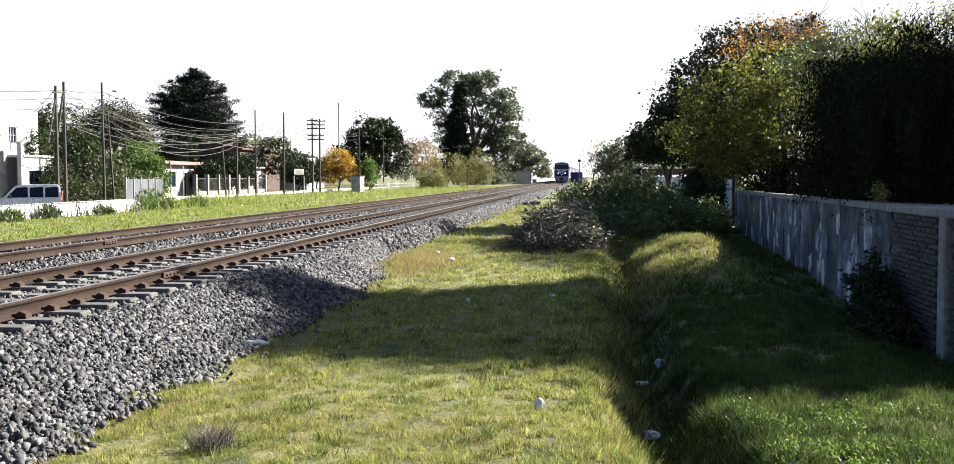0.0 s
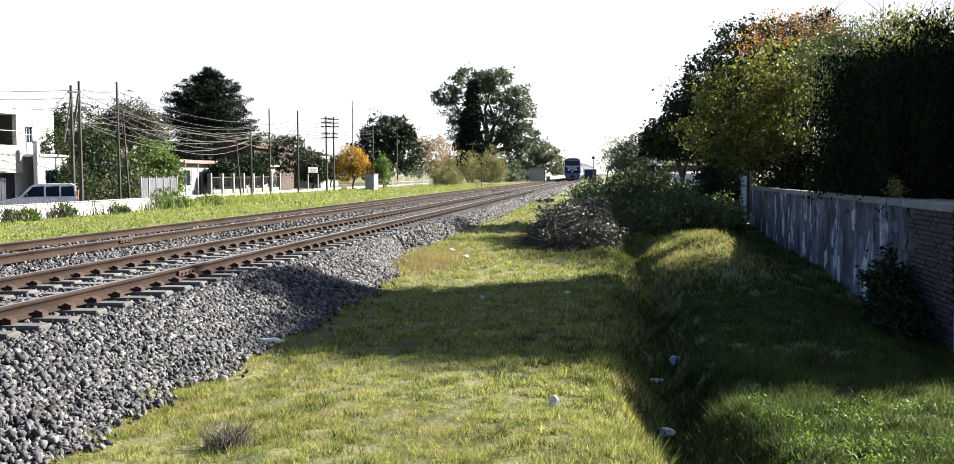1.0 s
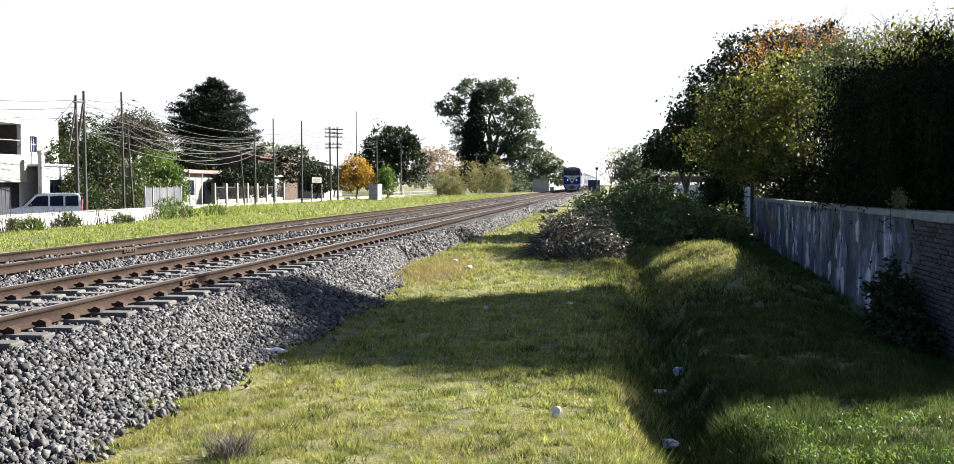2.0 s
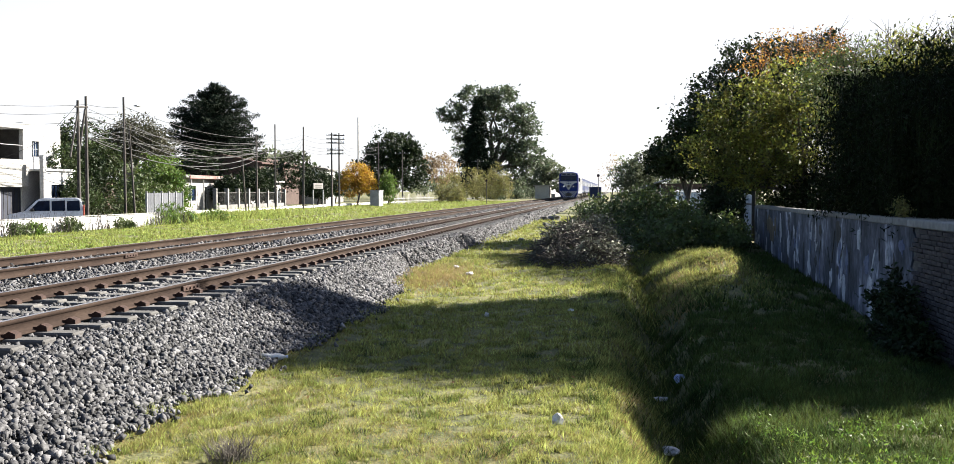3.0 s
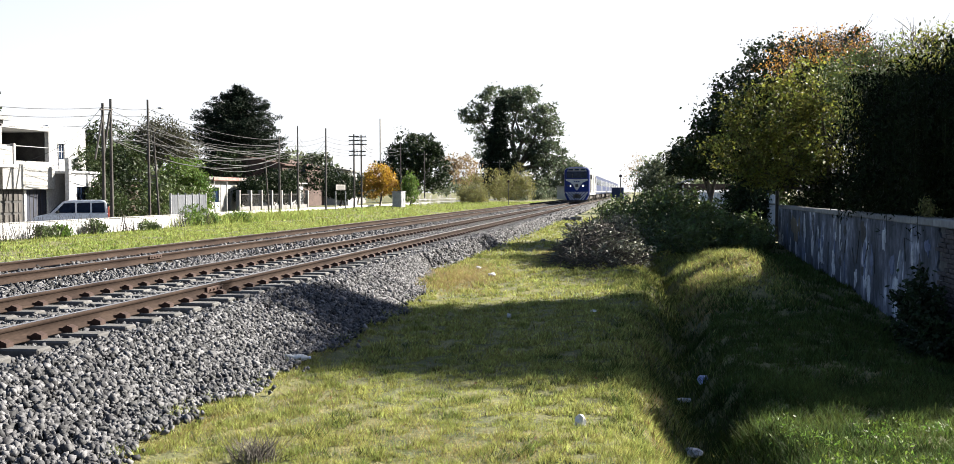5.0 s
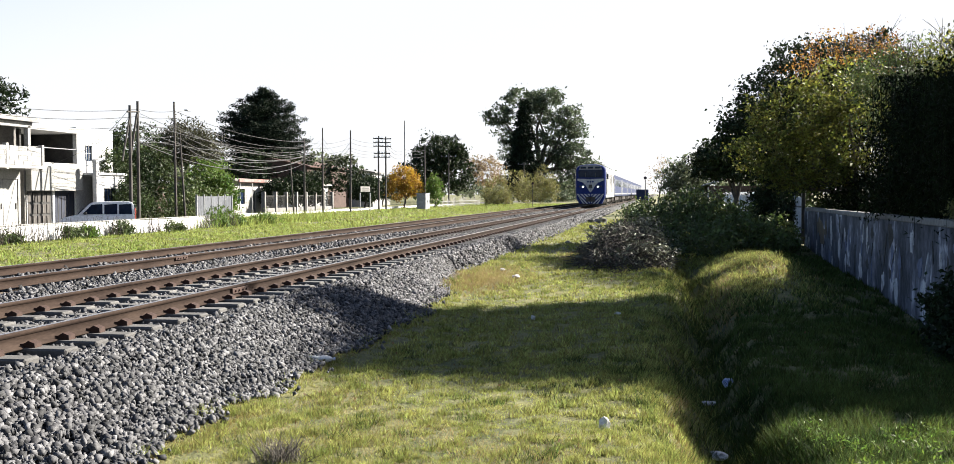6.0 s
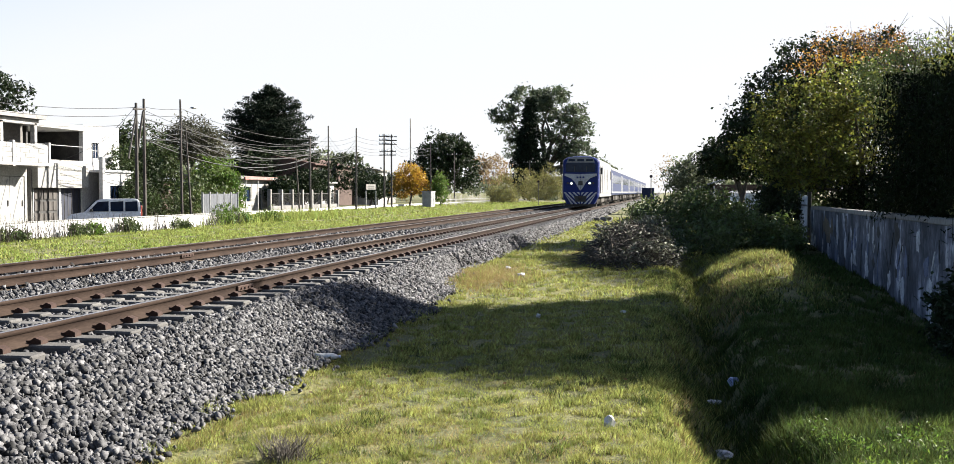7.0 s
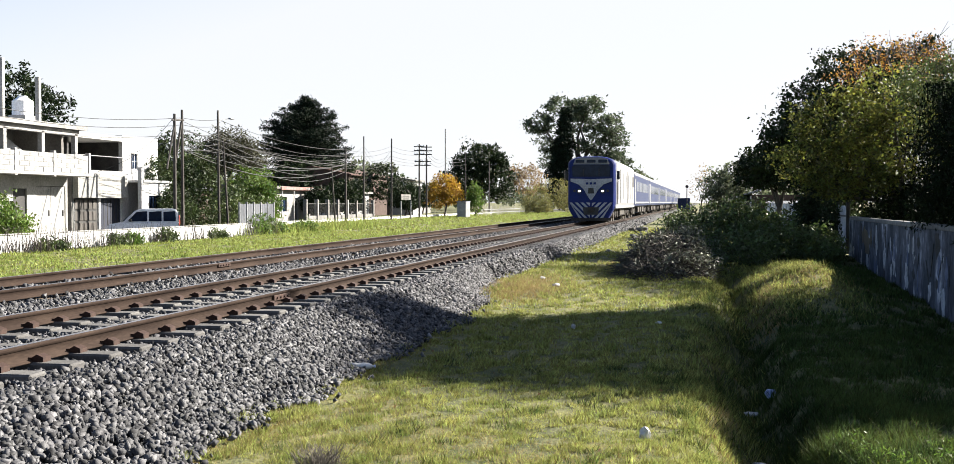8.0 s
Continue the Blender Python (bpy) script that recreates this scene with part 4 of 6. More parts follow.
def bare_twigs(root, spots, count, seed):
    """Thin upright twigs that end above the crown, with a few leaves at their tips."""
    rng = np.random.default_rng(seed)
    paths, tips = [], []
    for k in range(count):
        x, y, z, spread = spots[k % len(spots)]
        a0 = np.array((x + rng.normal() * spread, y + rng.normal() * spread, z))
        d = np.array((rng.normal() * 0.55, rng.normal() * 0.55, 1.0)) * rng.uniform(0.25, 0.75)
        a1, a2 = a0 + d * 0.55 + rng.normal(size=3) * 0.05, a0 + d + rng.normal(size=3) * 0.08
        paths += [[(a0, 0.012), (a1, 0.008), (a2, 0.004)], [(a1, 0.006), (a1 + d * 0.35 + rng.normal(size=3) * 0.16, 0.003)]]
        for t in np.linspace(0.3, 1.0, 9):
            tips.append(a0 + d * t + rng.normal(size=3) * 0.07)
    V, F = tubes(paths, 4)
    tagged(under(new("twig", mesh_of("twig", V, F, M["twig"])), root), kind="stuff")
    V, F = leaves(np.array(tips), 0.035, rng, 0.2, 0.4)
    tagged(under(new("sparse_leaves", mesh_of("sparse_leaves", V, F, M["leaf_olive"])), root), kind="stuff")


maple = tree("maple_tree", "tree with orange autumn leaves in its thin top", (6.6, 38.5, -0.4),
             [(-0.8, 0, 6.6, 1.0, 1.2, 0.5), (0.4, 0, 6.75, 0.8, 1.2, 0.5), (-1.7, 0, 6.2, 0.7, 1.0, 0.35), (0.9, 0, 6.3, 0.6, 1.0, 0.4)],
             M["leaf_amber"], 120, 15, 0.05, 0.2, 0.14, 25, aspect=0.5)
bare_twigs(maple, ((-0.6, 0, 6.5, 0.5), (0.5, 0, 6.6, 0.5), (1.3, 0, 6.4, 0.5)), 40, 251)
acacia = tree("acacia_tree", "thin sunlit treetop with yellow-green leaves", (8.4, 30.0, -0.45),
              [(-0.7, 0, 5.2, 0.9, 1.3, 0.7), (0.9, 0, 5.45, 1.1, 1.4, 0.6), (2.2, 0, 5.8, 1.0, 1.4, 0.6)],
              M["leaf_yellowgreen"], 380, 18, 0.05, 0.19, 0.14, 55, aspect=0.4)
bare_twigs(acacia, ((-0.9, 0, 5.5, 0.5), (0.3, 0, 5.7, 0.6), (1.4, 0, 5.8, 0.6), (2.2, 0, 6.0, 0.4)), 50, 551)
privet = tree("garden_tree", "dark thin-topped garden tree behind the willow", (6.9, 31.5, -0.45),
              [(-0.9, 0, 5.0, 0.8, 1.2, 0.6), (0.1, 0, 5.3, 0.8, 1.2, 0.6), (-0.2, 0, 4.3, 1.3, 1.3, 0.8)],
              M["leaf_shrub"], 380, 18, 0.05, 0.19, 0.12, 56, aspect=0.4)
bare_twigs(privet, ((-0.7, 0, 5.2, 0.4), (0.2, 0, 5.5, 0.4)), 30, 561)
# added towards the sun to shade the yellow-green crown and close sky gaps
tree("garden_tree", "dark tree added to shade the yellow-green tree", (10.6, 39.4, -0.45),
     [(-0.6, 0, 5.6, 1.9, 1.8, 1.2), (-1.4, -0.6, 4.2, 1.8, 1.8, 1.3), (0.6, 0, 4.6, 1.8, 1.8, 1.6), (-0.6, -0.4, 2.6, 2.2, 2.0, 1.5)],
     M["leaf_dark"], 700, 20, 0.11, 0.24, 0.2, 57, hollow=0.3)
tree("broadleaf_tree", "round dark tree beyond the fence", (3.9, 61.0, -0.4),
     [(-0.8, 0, 3.5, 1.3, 2.0, 1.0), (0.7, 0, 3.8, 1.4, 2.0, 1.0), (0.4, 0, 3.1, 1.5, 2.0, 0.7)],
     M["leaf_dark"], 700, 24, 0.11, 0.2, 0.2, 26, hollow=0.4)
tree("broadleaf_tree", "grey-green tree far along the line", (2.2, 96.0, -0.4),
     [(-0.8, 0, 2.9, 1.3, 1.8, 1.5), (0.7, 0, 3.4, 1.4, 1.8, 1.6), (0, 0, 2.1, 1.9, 2, 1.3)],
     M["leaf_pale"], 380, 20, 0.13, 0.25, 0.2, 27)
tree("bare_tree", "thin half-bare tree beside the line", (-0.4, 120.0, -0.4),
     [(-0.2, 0, 3.6, 0.9, 1.2, 1.6), (0.6, 0, 4.6, 0.8, 1.0, 1.2)], M["leaf_orange"], 60, 8, 0.09, 0.2, 0.1, 28)
# leaf mass added to darken the bright gap between poplar and willow
tree("hedge", "dark undergrowth added behind the garden wall to fill a gap", (6.6, 33.0, -0.5),
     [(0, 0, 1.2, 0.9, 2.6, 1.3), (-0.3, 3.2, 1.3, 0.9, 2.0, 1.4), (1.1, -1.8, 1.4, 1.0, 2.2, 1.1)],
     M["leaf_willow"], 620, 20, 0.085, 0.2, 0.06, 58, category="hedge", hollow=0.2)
tree("ivy_bush", "dark ivy thicket at the end of the wall", (4.3, 43.5, -0.6),
     [(0, 0, 0.9, 0.9, 1.8, 1.2), (0.1, 0.6, 1.6, 0.8, 1.5, 0.8), (-0.5, -1.2, 0.5, 0.6, 1.2, 0.7), (0.4, -2.6, 1.3, 0.5, 1.6, 1.0)],
     M["leaf_dark"], 620, 22, 0.075, 0.16, 0.06, 50, category="bush", hollow=0.2)
tree("wall_bush", "dark weedy bush against the foot of the wall", (4.35, 17.3, -1.3),
     [(0, 0, 0.45, 0.35, 0.9, 0.55), (0.1, 0.5, 0.85, 0.3, 0.6, 0.4), (0, -0.7, 0.3, 0.4, 0.7, 0.4)],
     M["leaf_dark"], 330, 24, 0.045, 0.09, 0.03, 51, category="bush", hollow=0.15)
tree("shrub", "sprawling green shrub at the edge of the ditch", (1.2, 36.0, -0.6),
     [(-0.9, 0, 0.9, 1.1, 2.0, 0.85), (0.3, 0.5, 1.2, 1.0, 1.8, 0.75), (1.0, -0.5, 0.8, 1.1, 2.0, 0.75), (2.1, -1.0, 0.35, 0.9, 1.8, 0.5), (-1.5, 4, 0.8, 0.8, 1.8, 0.65), (0.1, -2.8, 0.45, 1.2, 1.5, 0.55), (-0.2, 0.5, 1.65, 0.5, 0.9, 0.35), (2.6, 1.6, 0.5, 0.8, 1.4, 0.6)],
     M["leaf_shrub"], 1300, 22, 0.058, 0.14, 0.05, 29, category="shrub", hollow=0.2, aspect=0.5)
tree("bramble", "low dark bramble beside the line", (-1.3, 54.0, -0.55), [(0, 0, 0.6, 0.9, 3.0, 0.7), (0.8, -4, 0.5, 0.8, 2.5, 0.6)], M["leaf_shrub"], 260, 20, 0.07, 0.15, 0.04, 52, category="shrub", hollow=0.2)

# heap of cut brush: grey twigs with withered leaves
rng = np.random.default_rng(91)
heap = thing("brush_heap", (-1.02, 29.4, -0.68), "heap of cut grey branches and withered leaves", "brush heap")
paths = []
for k in range(1300):
    t, r_ = rng.uniform(0, 2 * math.pi), rng.random() ** 0.6
    x, y = 1.25 * r_ * math.cos(t), 2.7 * r_ * math.sin(t)
    z = max(0.02, 1.15 * (1 - r_ ** 2.6) * rng.uniform(0.3, 1.0))
    d = rng.normal(size=3) * (1, 1, 0.55)
    d /= np.linalg.norm(d)
    l = rng.uniform(0.15, 0.55)
    a0, a1 = np.array((x, y, z)) - d * l, np.array((x, y, z)) + d * l
    a0[2], a1[2] = max(a0[2], 0.0), max(a1[2], 0.0)
    paths.append([(a0, rng.uniform(0.008, 0.018)), ((a0 + a1) / 2 + rng.normal(size=3) * 0.03, 0.009), (a1, 0.004)])
V, F = tubes(paths, 4)
under(new("branch", mesh_of("branch", V, F, M["twig"])), heap)
P, _ = crown_points([(0, 0, 0.3, 1.22, 2.6, 0.75), (0.2, 0.5, 0.5, 0.9, 1.8, 0.6), (0.5, 1.2, 0.6, 0.7, 1.2, 0.6)], 760, 15, 0.11, rng, 0.3)
V, F = leaves(P[P[:, 2] > 0], 0.058, rng, 0.15, 0.38)
under(new("withered_leaves", mesh_of("withered_leaves", V, F, M["leaf_withered"])), heap)


# ---------- litter and stones on the grass ----------
def crumple(name, x, y, size, m, label, flat=0.5, seed=0):
    rng = np.random.default_rng(seed)
    b = bmesh.new()
    bmesh.ops.create_icosphere(b, subdivisions=2, radius=1)
    for v in b.verts:
        s = rng.uniform(0.6, 1.15)
        v.co = Vector((v.co.x * size[0] * s, v.co.y * size[1] * s, (v.co.z * s + 0.6) * size[2] * flat))
    ob = part(name, b, m, None)
    ob.location = (x, y, float(ground_z(x, y)) + 0.02)
    ob.rotation_euler[2] = rng.uniform(0, 6)
    return tagged(ob, label, "litter", "litter on the grass")


crumple("crumpled_paper", -0.48, 9.3, (0.05, 0.05, 0.09), M["litter"], "crumpled white paper lying in the grass", 0.8, 1)
bottle = thing("plastic_bottle", (-4.0, 12.25, float(ground_z(-4.0, 12.25)) + 0.05), "pale plastic bottle at the foot of the ballast", "litter", "litter on the grass", rz=14)
rings = ((-0.15, 0.03), (-0.145, 0.042), (-0.06, 0.044), (-0.05, 0.039), (0.02, 0.043), (0.08, 0.042), (0.12, 0.026), (0.135, 0.014), (0.15, 0.014))
part("bottle_body", loft([[(x, q * math.cos(t), q * math.sin(t)) for t in [2 * math.pi * k / 14 for k in range(14)]] for x, q in rings]), M["litter"], bottle, smooth=True)
part("cap", cyl((0.15, 0, 0), (0.17, 0, 0), 0.017, n=12), M["litterblue"], bottle)
crumple("plastic_bag", 0.87, 14.2, (0.07, 0.09, 0.08), M["litterblue"], "torn blue and white plastic bag in the ditch", 0.9, 3)
crumple("plastic_bag", 0.62, 14.0, (0.1, 0.1, 0.05), M["litter"], "flat white plastic bag in the ditch", 0.6, 4)
crumple("foam_scrap", 0.6, 11.3, (0.14, 0.10, 0.06), M["litter"], "broken white foam scrap in the ditch", 0.9, 5)
crumple("paper_scrap", -3.35, 24.9, (0.12, 0.12, 0.06), M["litter"], "white paper scrap near the ballast", 0.8, 6)
crumple("paper_scrap", -2.06, 17.4, (0.045, 0.045, 0.06), M["litter"], "small white paper scrap in the grass", 0.8, 7)
crumple("paper_scrap", -0.7, 17.9, (0.07, 0.05, 0.03), M["litter"], "small white paper scrap in the grass", 0.8, 8)
crumple("paper_scrap", -3.9, 26.5, (0.08, 0.07, 0.05), M["litter"], "white paper scrap near the ballast", 0.8, 9)
for k, (x, y, s) in enumerate(((-3.8, 69.5, 0.4), (-4.5, 71.5, 0.3), (-3.6, 58, 0.22), (-3.5, 41, 0.13), (-3.0, 47, 0.12))):
    crumple("boulder", x, y, (s, s * 1.2, s), M["sleeper"], "pale broken stone on the verge", 0.6, 20 + k)

tree("wall_weed", "small dry weed growing on top of the wall", (4.9, 19.2, WALL_TOP + 0.06), [(0, 0, 0.12, 0.12, 0.28, 0.14), (0, 0.1, 0.24, 0.08, 0.14, 0.08)], M["leaf_bamboo"], 50, 14, 0.03, 0.05, 0.01, 53, category="weed", hollow=0.1, limbs=False)


# ---------- left side: verge, street, houses ----------
STREET_Z = -0.42
LOW_X = -22.7
low_wall = thing("low_wall", (LOW_X, 0, STREET_Z), "low white painted wall along the railway verge", "wall")
for k in range(8):
    y = 18.0 + 4.2 * k
    part("wall_section", box(-0.09, 0.09, y + 0.006, y + 4.194, -0.3, 0.60 + random.uniform(-0.015, 0.02), 0.012), M["plaster"], low_wall)
    part("coping", box(-0.11, 0.11, y + 0.01, y + 4.19, 0.622, 0.66, 0.01), M["cream"], low_wall)
street_kerb = thing("kerb_wall", (-31.0, 0, STREET_Z), "low white kerb wall along the street", "wall")
for k in range(14):
    y = 74.0 + 6.0 * k
    part("wall_section", box(-0.1, 0.1, y + 0.02, y + 5.98, -0.3, 0.24 + random.uniform(-0.04, 0.05), 0.015), M["plaster"], street_kerb)
b = box(-31.5, -25.2, -60, 66, STREET_Z - 0.5, STREET_Z - 0.24)
box(-35.5, -31.5, 74, 400, STREET_Z - 0.25, STREET_Z + 0.02, bm=b)
tagged(part("road", b, M["asphalt"], None), "narrow asphalt street beside the railway", "road", kind="structure")

# two-storey house with a block parapet
house = thing("terrace_house", (-33.0, 42.0, STREET_Z), "two-storey pale house with an open upper floor and a block balcony", "house")
part("ground_wall", facade(0, 9.2, 0, 3.05, [(1.0, 3.6, 0, 2.5), (4.6, 5.7, 0, 2.4), (6.5, 9.0, 0, 2.55)]), M["cream"], house, "stained cream ground floor wall")
part("plinth", box(-8.2, 0.02, 0, 9.2, -0.4, -0.002), M["concrete"], house)
part("side_wall", box(-8, -0.2, 9.0, 9.2, 0, 5.6), M["render"], house)
part("side_wall", box(-8, -0.2, 0, 0.2, 0, 5.6), M["render"], house)
part("back_wall", box(-8.2, -8, 0, 9.2, 0, 5.6), M["render"], house)
part("floor_slab", box(-8, 1.35, -0.2, 9.35, 3.06, 3.22, 0.02), M["concrete"], house)
part("roof_slab", prism([(-8.4, 5.62), (1.0, 5.5), (1.05, 5.72), (-8.4, 5.95)], "y", -0.3, 9.5), M["concrete"], house, "grey roof slab with a rough edge")
part("roof_beam", box(0.5, 0.75, 0, 9.2, 5.2, 5.48, 0.02), M["concrete"], house)
part("upper_wall", facade(0.2, 9.0, 3.22, 5.6, [(1.5, 3.2, 3.22, 5.1), (5.4, 8.2, 4.0, 5.1)], -3.2, -3.0), M["render"], house)
for y in (0.2, 3.0, 6.0, 8.9):
    part("column", box(0.5, 0.75, y - 0.12, y + 0.12, 3.22, 5.3, 0.01), M["concrete"], house)
BLOCK = None
for row in range(4):
    for k in range(13):
        y = -0.15 + 0.76 * k + (0.38 if row % 2 else 0)
        w = 0.75 if y + 0.75 < 9.3 else 9.3 - y
        if w < 0.2:
            continue
        if w > 0.74:
            if BLOCK is None:
                BLOCK = part("block", box(0, 0.16, 0, 0.745, 0, 0.235, 0.012), M["block"], house)
                o = BLOCK
            else:
                o = under(new("block", BLOCK.data), house)
            o.location = (1.15 + random.uniform(-0.006, 0.006), y, 3.225 + 0.24 * row)
part("parapet_core", box(1.17, 1.29, -0.1, 9.2, 3.22, 4.15), M["concrete"], house)
for y in (3.0, 6.1, 9.2):
    part("balcony_post", box(1.11, 1.34, y - 0.1, y + 0.1, 3.0, 4.3, 0.015), M["concrete"], house)
part("stair_flank", prism([(4.5, 3.24), (7.5, 3.24), (7.5, 3.6), (4.5, 5.0)], "x", -0.6, -0.4), M["plaster"], house, "white sloping stair wall")
for y0, y1 in ((6.52, 7.74), (7.76, 8.98)):
    d = part("garage_door", box(-0.1, -0.04, y0, y1, 0.02, 2.53, 0.01), M["cream"], house, "pale double door leaf")
    part("brace", prism([(y0 + 0.1, 0.1), (y0 + 0.2, 0.1), (y1 - 0.1, 2.4), (y1 - 0.2, 2.4)], "x", -0.04, -0.02), M["greymetal"], d)
    part("handle", box(-0.04, 0.0, y1 - 0.2, y1 - 0.14, 1.0, 1.3), M["darkpaint_and_shade"], d)
part("door", box(-0.14, -0.08, 4.6, 5.7, 0, 2.4, 0.01), M["darkpaint_and_shade"], house)
part("shutter", box(-0.14, -0.08, 1.0, 3.6, 0, 2.5, 0.01), M["greymetal"], house)
for z in (0.45, 0.9, 1.35, 1.8, 2.25):
    part("shutter_rib", box(-0.08, -0.05, 1.0, 3.6, z, z + 0.04), M["greymetal"], house)
for y, top in ((4.1, 8.7), (7.0, 8.1)):
    part("starter_column", box(-0.3, -0.08, y - 0.1, y + 0.1, 5.7, top, 0.01), M["concrete"], house, "unfinished column standing above the roof")
tank = thing("water_tank", (-34.5, 49.6, STREET_Z + 6.2), "white plastic water tank on the roof", "water tank")
b = cyl((0, 0, 0), (0, 0, 0.75), 0.52, n=18)
cyl((0, 0, 0.75), (0, 0, 0.95), 0.52, 0.25, n=18, bm=b)
part("tank_body", b, M["tankwhite"], tank)
part("stand", box(-0.5, 0.5, -0.5, 0.5, -0.4, 0.0), M["concrete"], tank)
part("lid", cyl((0, 0, 0.95), (0, 0, 1.02), 0.24, n=14), M["tankwhite"], tank)

# white modern house
house = thing("white_house", (-33.0, 51.65, STREET_Z), "white two-storey house with a dark open terrace", "house")
part("lower_wall", facade(0, 5.1, 0, 3.3, [(0.15, 2.55, 0, 1.95), (2.75, 4.9, 0, 1.95)]), M["plaster"], house)
part("plinth", box(-6.2, 1.22, 0, 9.2, -0.4, -0.002), M["concrete"], house)
part("gate_lintel", box(0.0, 0.35, 0, 5.1, 1.95, 3.3, 0.02), M["cream"], house, "sloping grey canopy band")
g = part("gate", box(-0.1, -0.06, 0.18, 2.52, 0, 1.92), M["darkpaint_and_shade"], house, "brown sheet gate with a lattice")
for k in range(5):
    for q in range(3):
        part("gate_panel", box(-0.06, -0.02, 0.26 + 0.44 * k, 0.62 + 0.44 * k, 0.1 + 0.62 * q, 0.6 + 0.62 * q, 0.01), M["pole"], g)
# dark back and an added front sheet paint the open garage's inner shade
part("garage_interior", box(-4.5, -4.4, 0, 5.1, 0, 3.3), M["darkpaint_and_shade"], house)
part("garage_door", box(-0.12, -0.07, 2.77, 4.88, 0, 1.94, 0.01), M["garage_shade"], house, "dark blue sheet added for the shade in the open garage")
for k in range(6):
    part("shade_sheet_rib", box(-0.07, -0.05, 2.8 + 0.36 * k, 2.84 + 0.36 * k, 0.05, 1.9), M["darkpaint_and_shade"], house)
part("terrace_floor", box(-4.4, 0.0, 0, 5.1, 3.3, 3.5), M["concrete"], house)
part("terrace_roof", box(-4.6, 0.25, -0.15, 5.1, 5.2, 5.5, 0.02), M["plaster"], house)
# inner terrace walls are near black to hold the open terrace's shade
part("terrace_back", box(-3.2, -3.0, 0, 5.1, 3.5, 5.2), M["darkpaint_and_shade"], house, "back wall of the terrace, darkened for its shade")
part("terrace_shade_sheet", box(-3.0, -0.25, 5.05, 5.096, 3.5, 5.2), M["darkpaint_and_shade"], house, "dark sheet put in for the shade inside the terrace")
part("terrace_side", box(-3.0, -0.2, -0.15, 0.0, 3.5, 5.2), M["darkpaint_and_shade"], house)
part("party_wall", box(-8, 0, -0.1, 0.1, 0, 3.3), M["render"], house)
part("terrace_rail", cyl((-0.05, 0, 4.3), (-0.05, 5.1, 4.3), 0.025, n=6), M["greymetal"], house)
part("tower_wall", facade(5.1, 9.2, 0, 5.6, [(6.0, 6.8, 3.7, 4.6), (8.3, 8.6, 4.0, 4.3)]), M["plaster"], house, "white tower wall")
part("tower_side", box(-6, -0.2, 5.1, 5.3, 0, 5.6), M["plaster"], house)
part("tower_side", box(-6, -0.2, 9.0, 9.2, 0, 5.6), M["plaster"], house)
part("tower_back", box(-6.2, -6, 5.1, 9.2, 0, 5.6), M["plaster"], house)
part("tower_roof", box(-6, -0.2, 5.3, 9.0, 5.3, 5.45), M["concrete"], house)
part("window", box(-0.14, -0.1, 6.0, 6.8, 3.7, 4.6), M["glass"], house)
for y in (6.25, 6.52):
    part("window_bar", box(-0.1, -0.06, y, y + 0.03, 3.7, 4.6), M["plaster"], house)
part("window_bar", box(-0.1, -0.06, 6.0, 6.8, 4.13, 4.16), M["plaster"], house)
part("porch_wall", facade(5.3, 8.4, 0, 2.85, [(5.9, 7.4, 0.9, 2.1)], 1.0, 1.2), M["plaster"], house, "white porch block")
part("porch_roof", box(0.0, 1.3, 5.2, 8.5, 2.86, 3.0, 0.02), M["plaster"], house)
part("porch_pillar", box(1.0, 1.25, 5.0, 5.3, 0, 3.7, 0.02), M["plaster"], house)
part("window", box(1.04, 1.08, 5.9, 7.4, 0.9, 2.1), M["glass"], house)
for k in range(4):
    part("window_bar", box(1.09, 1.12, 6.1 + 0.34 * k, 6.13 + 0.34 * k, 0.9, 2.1), M["darkpaint_and_shade"], house)


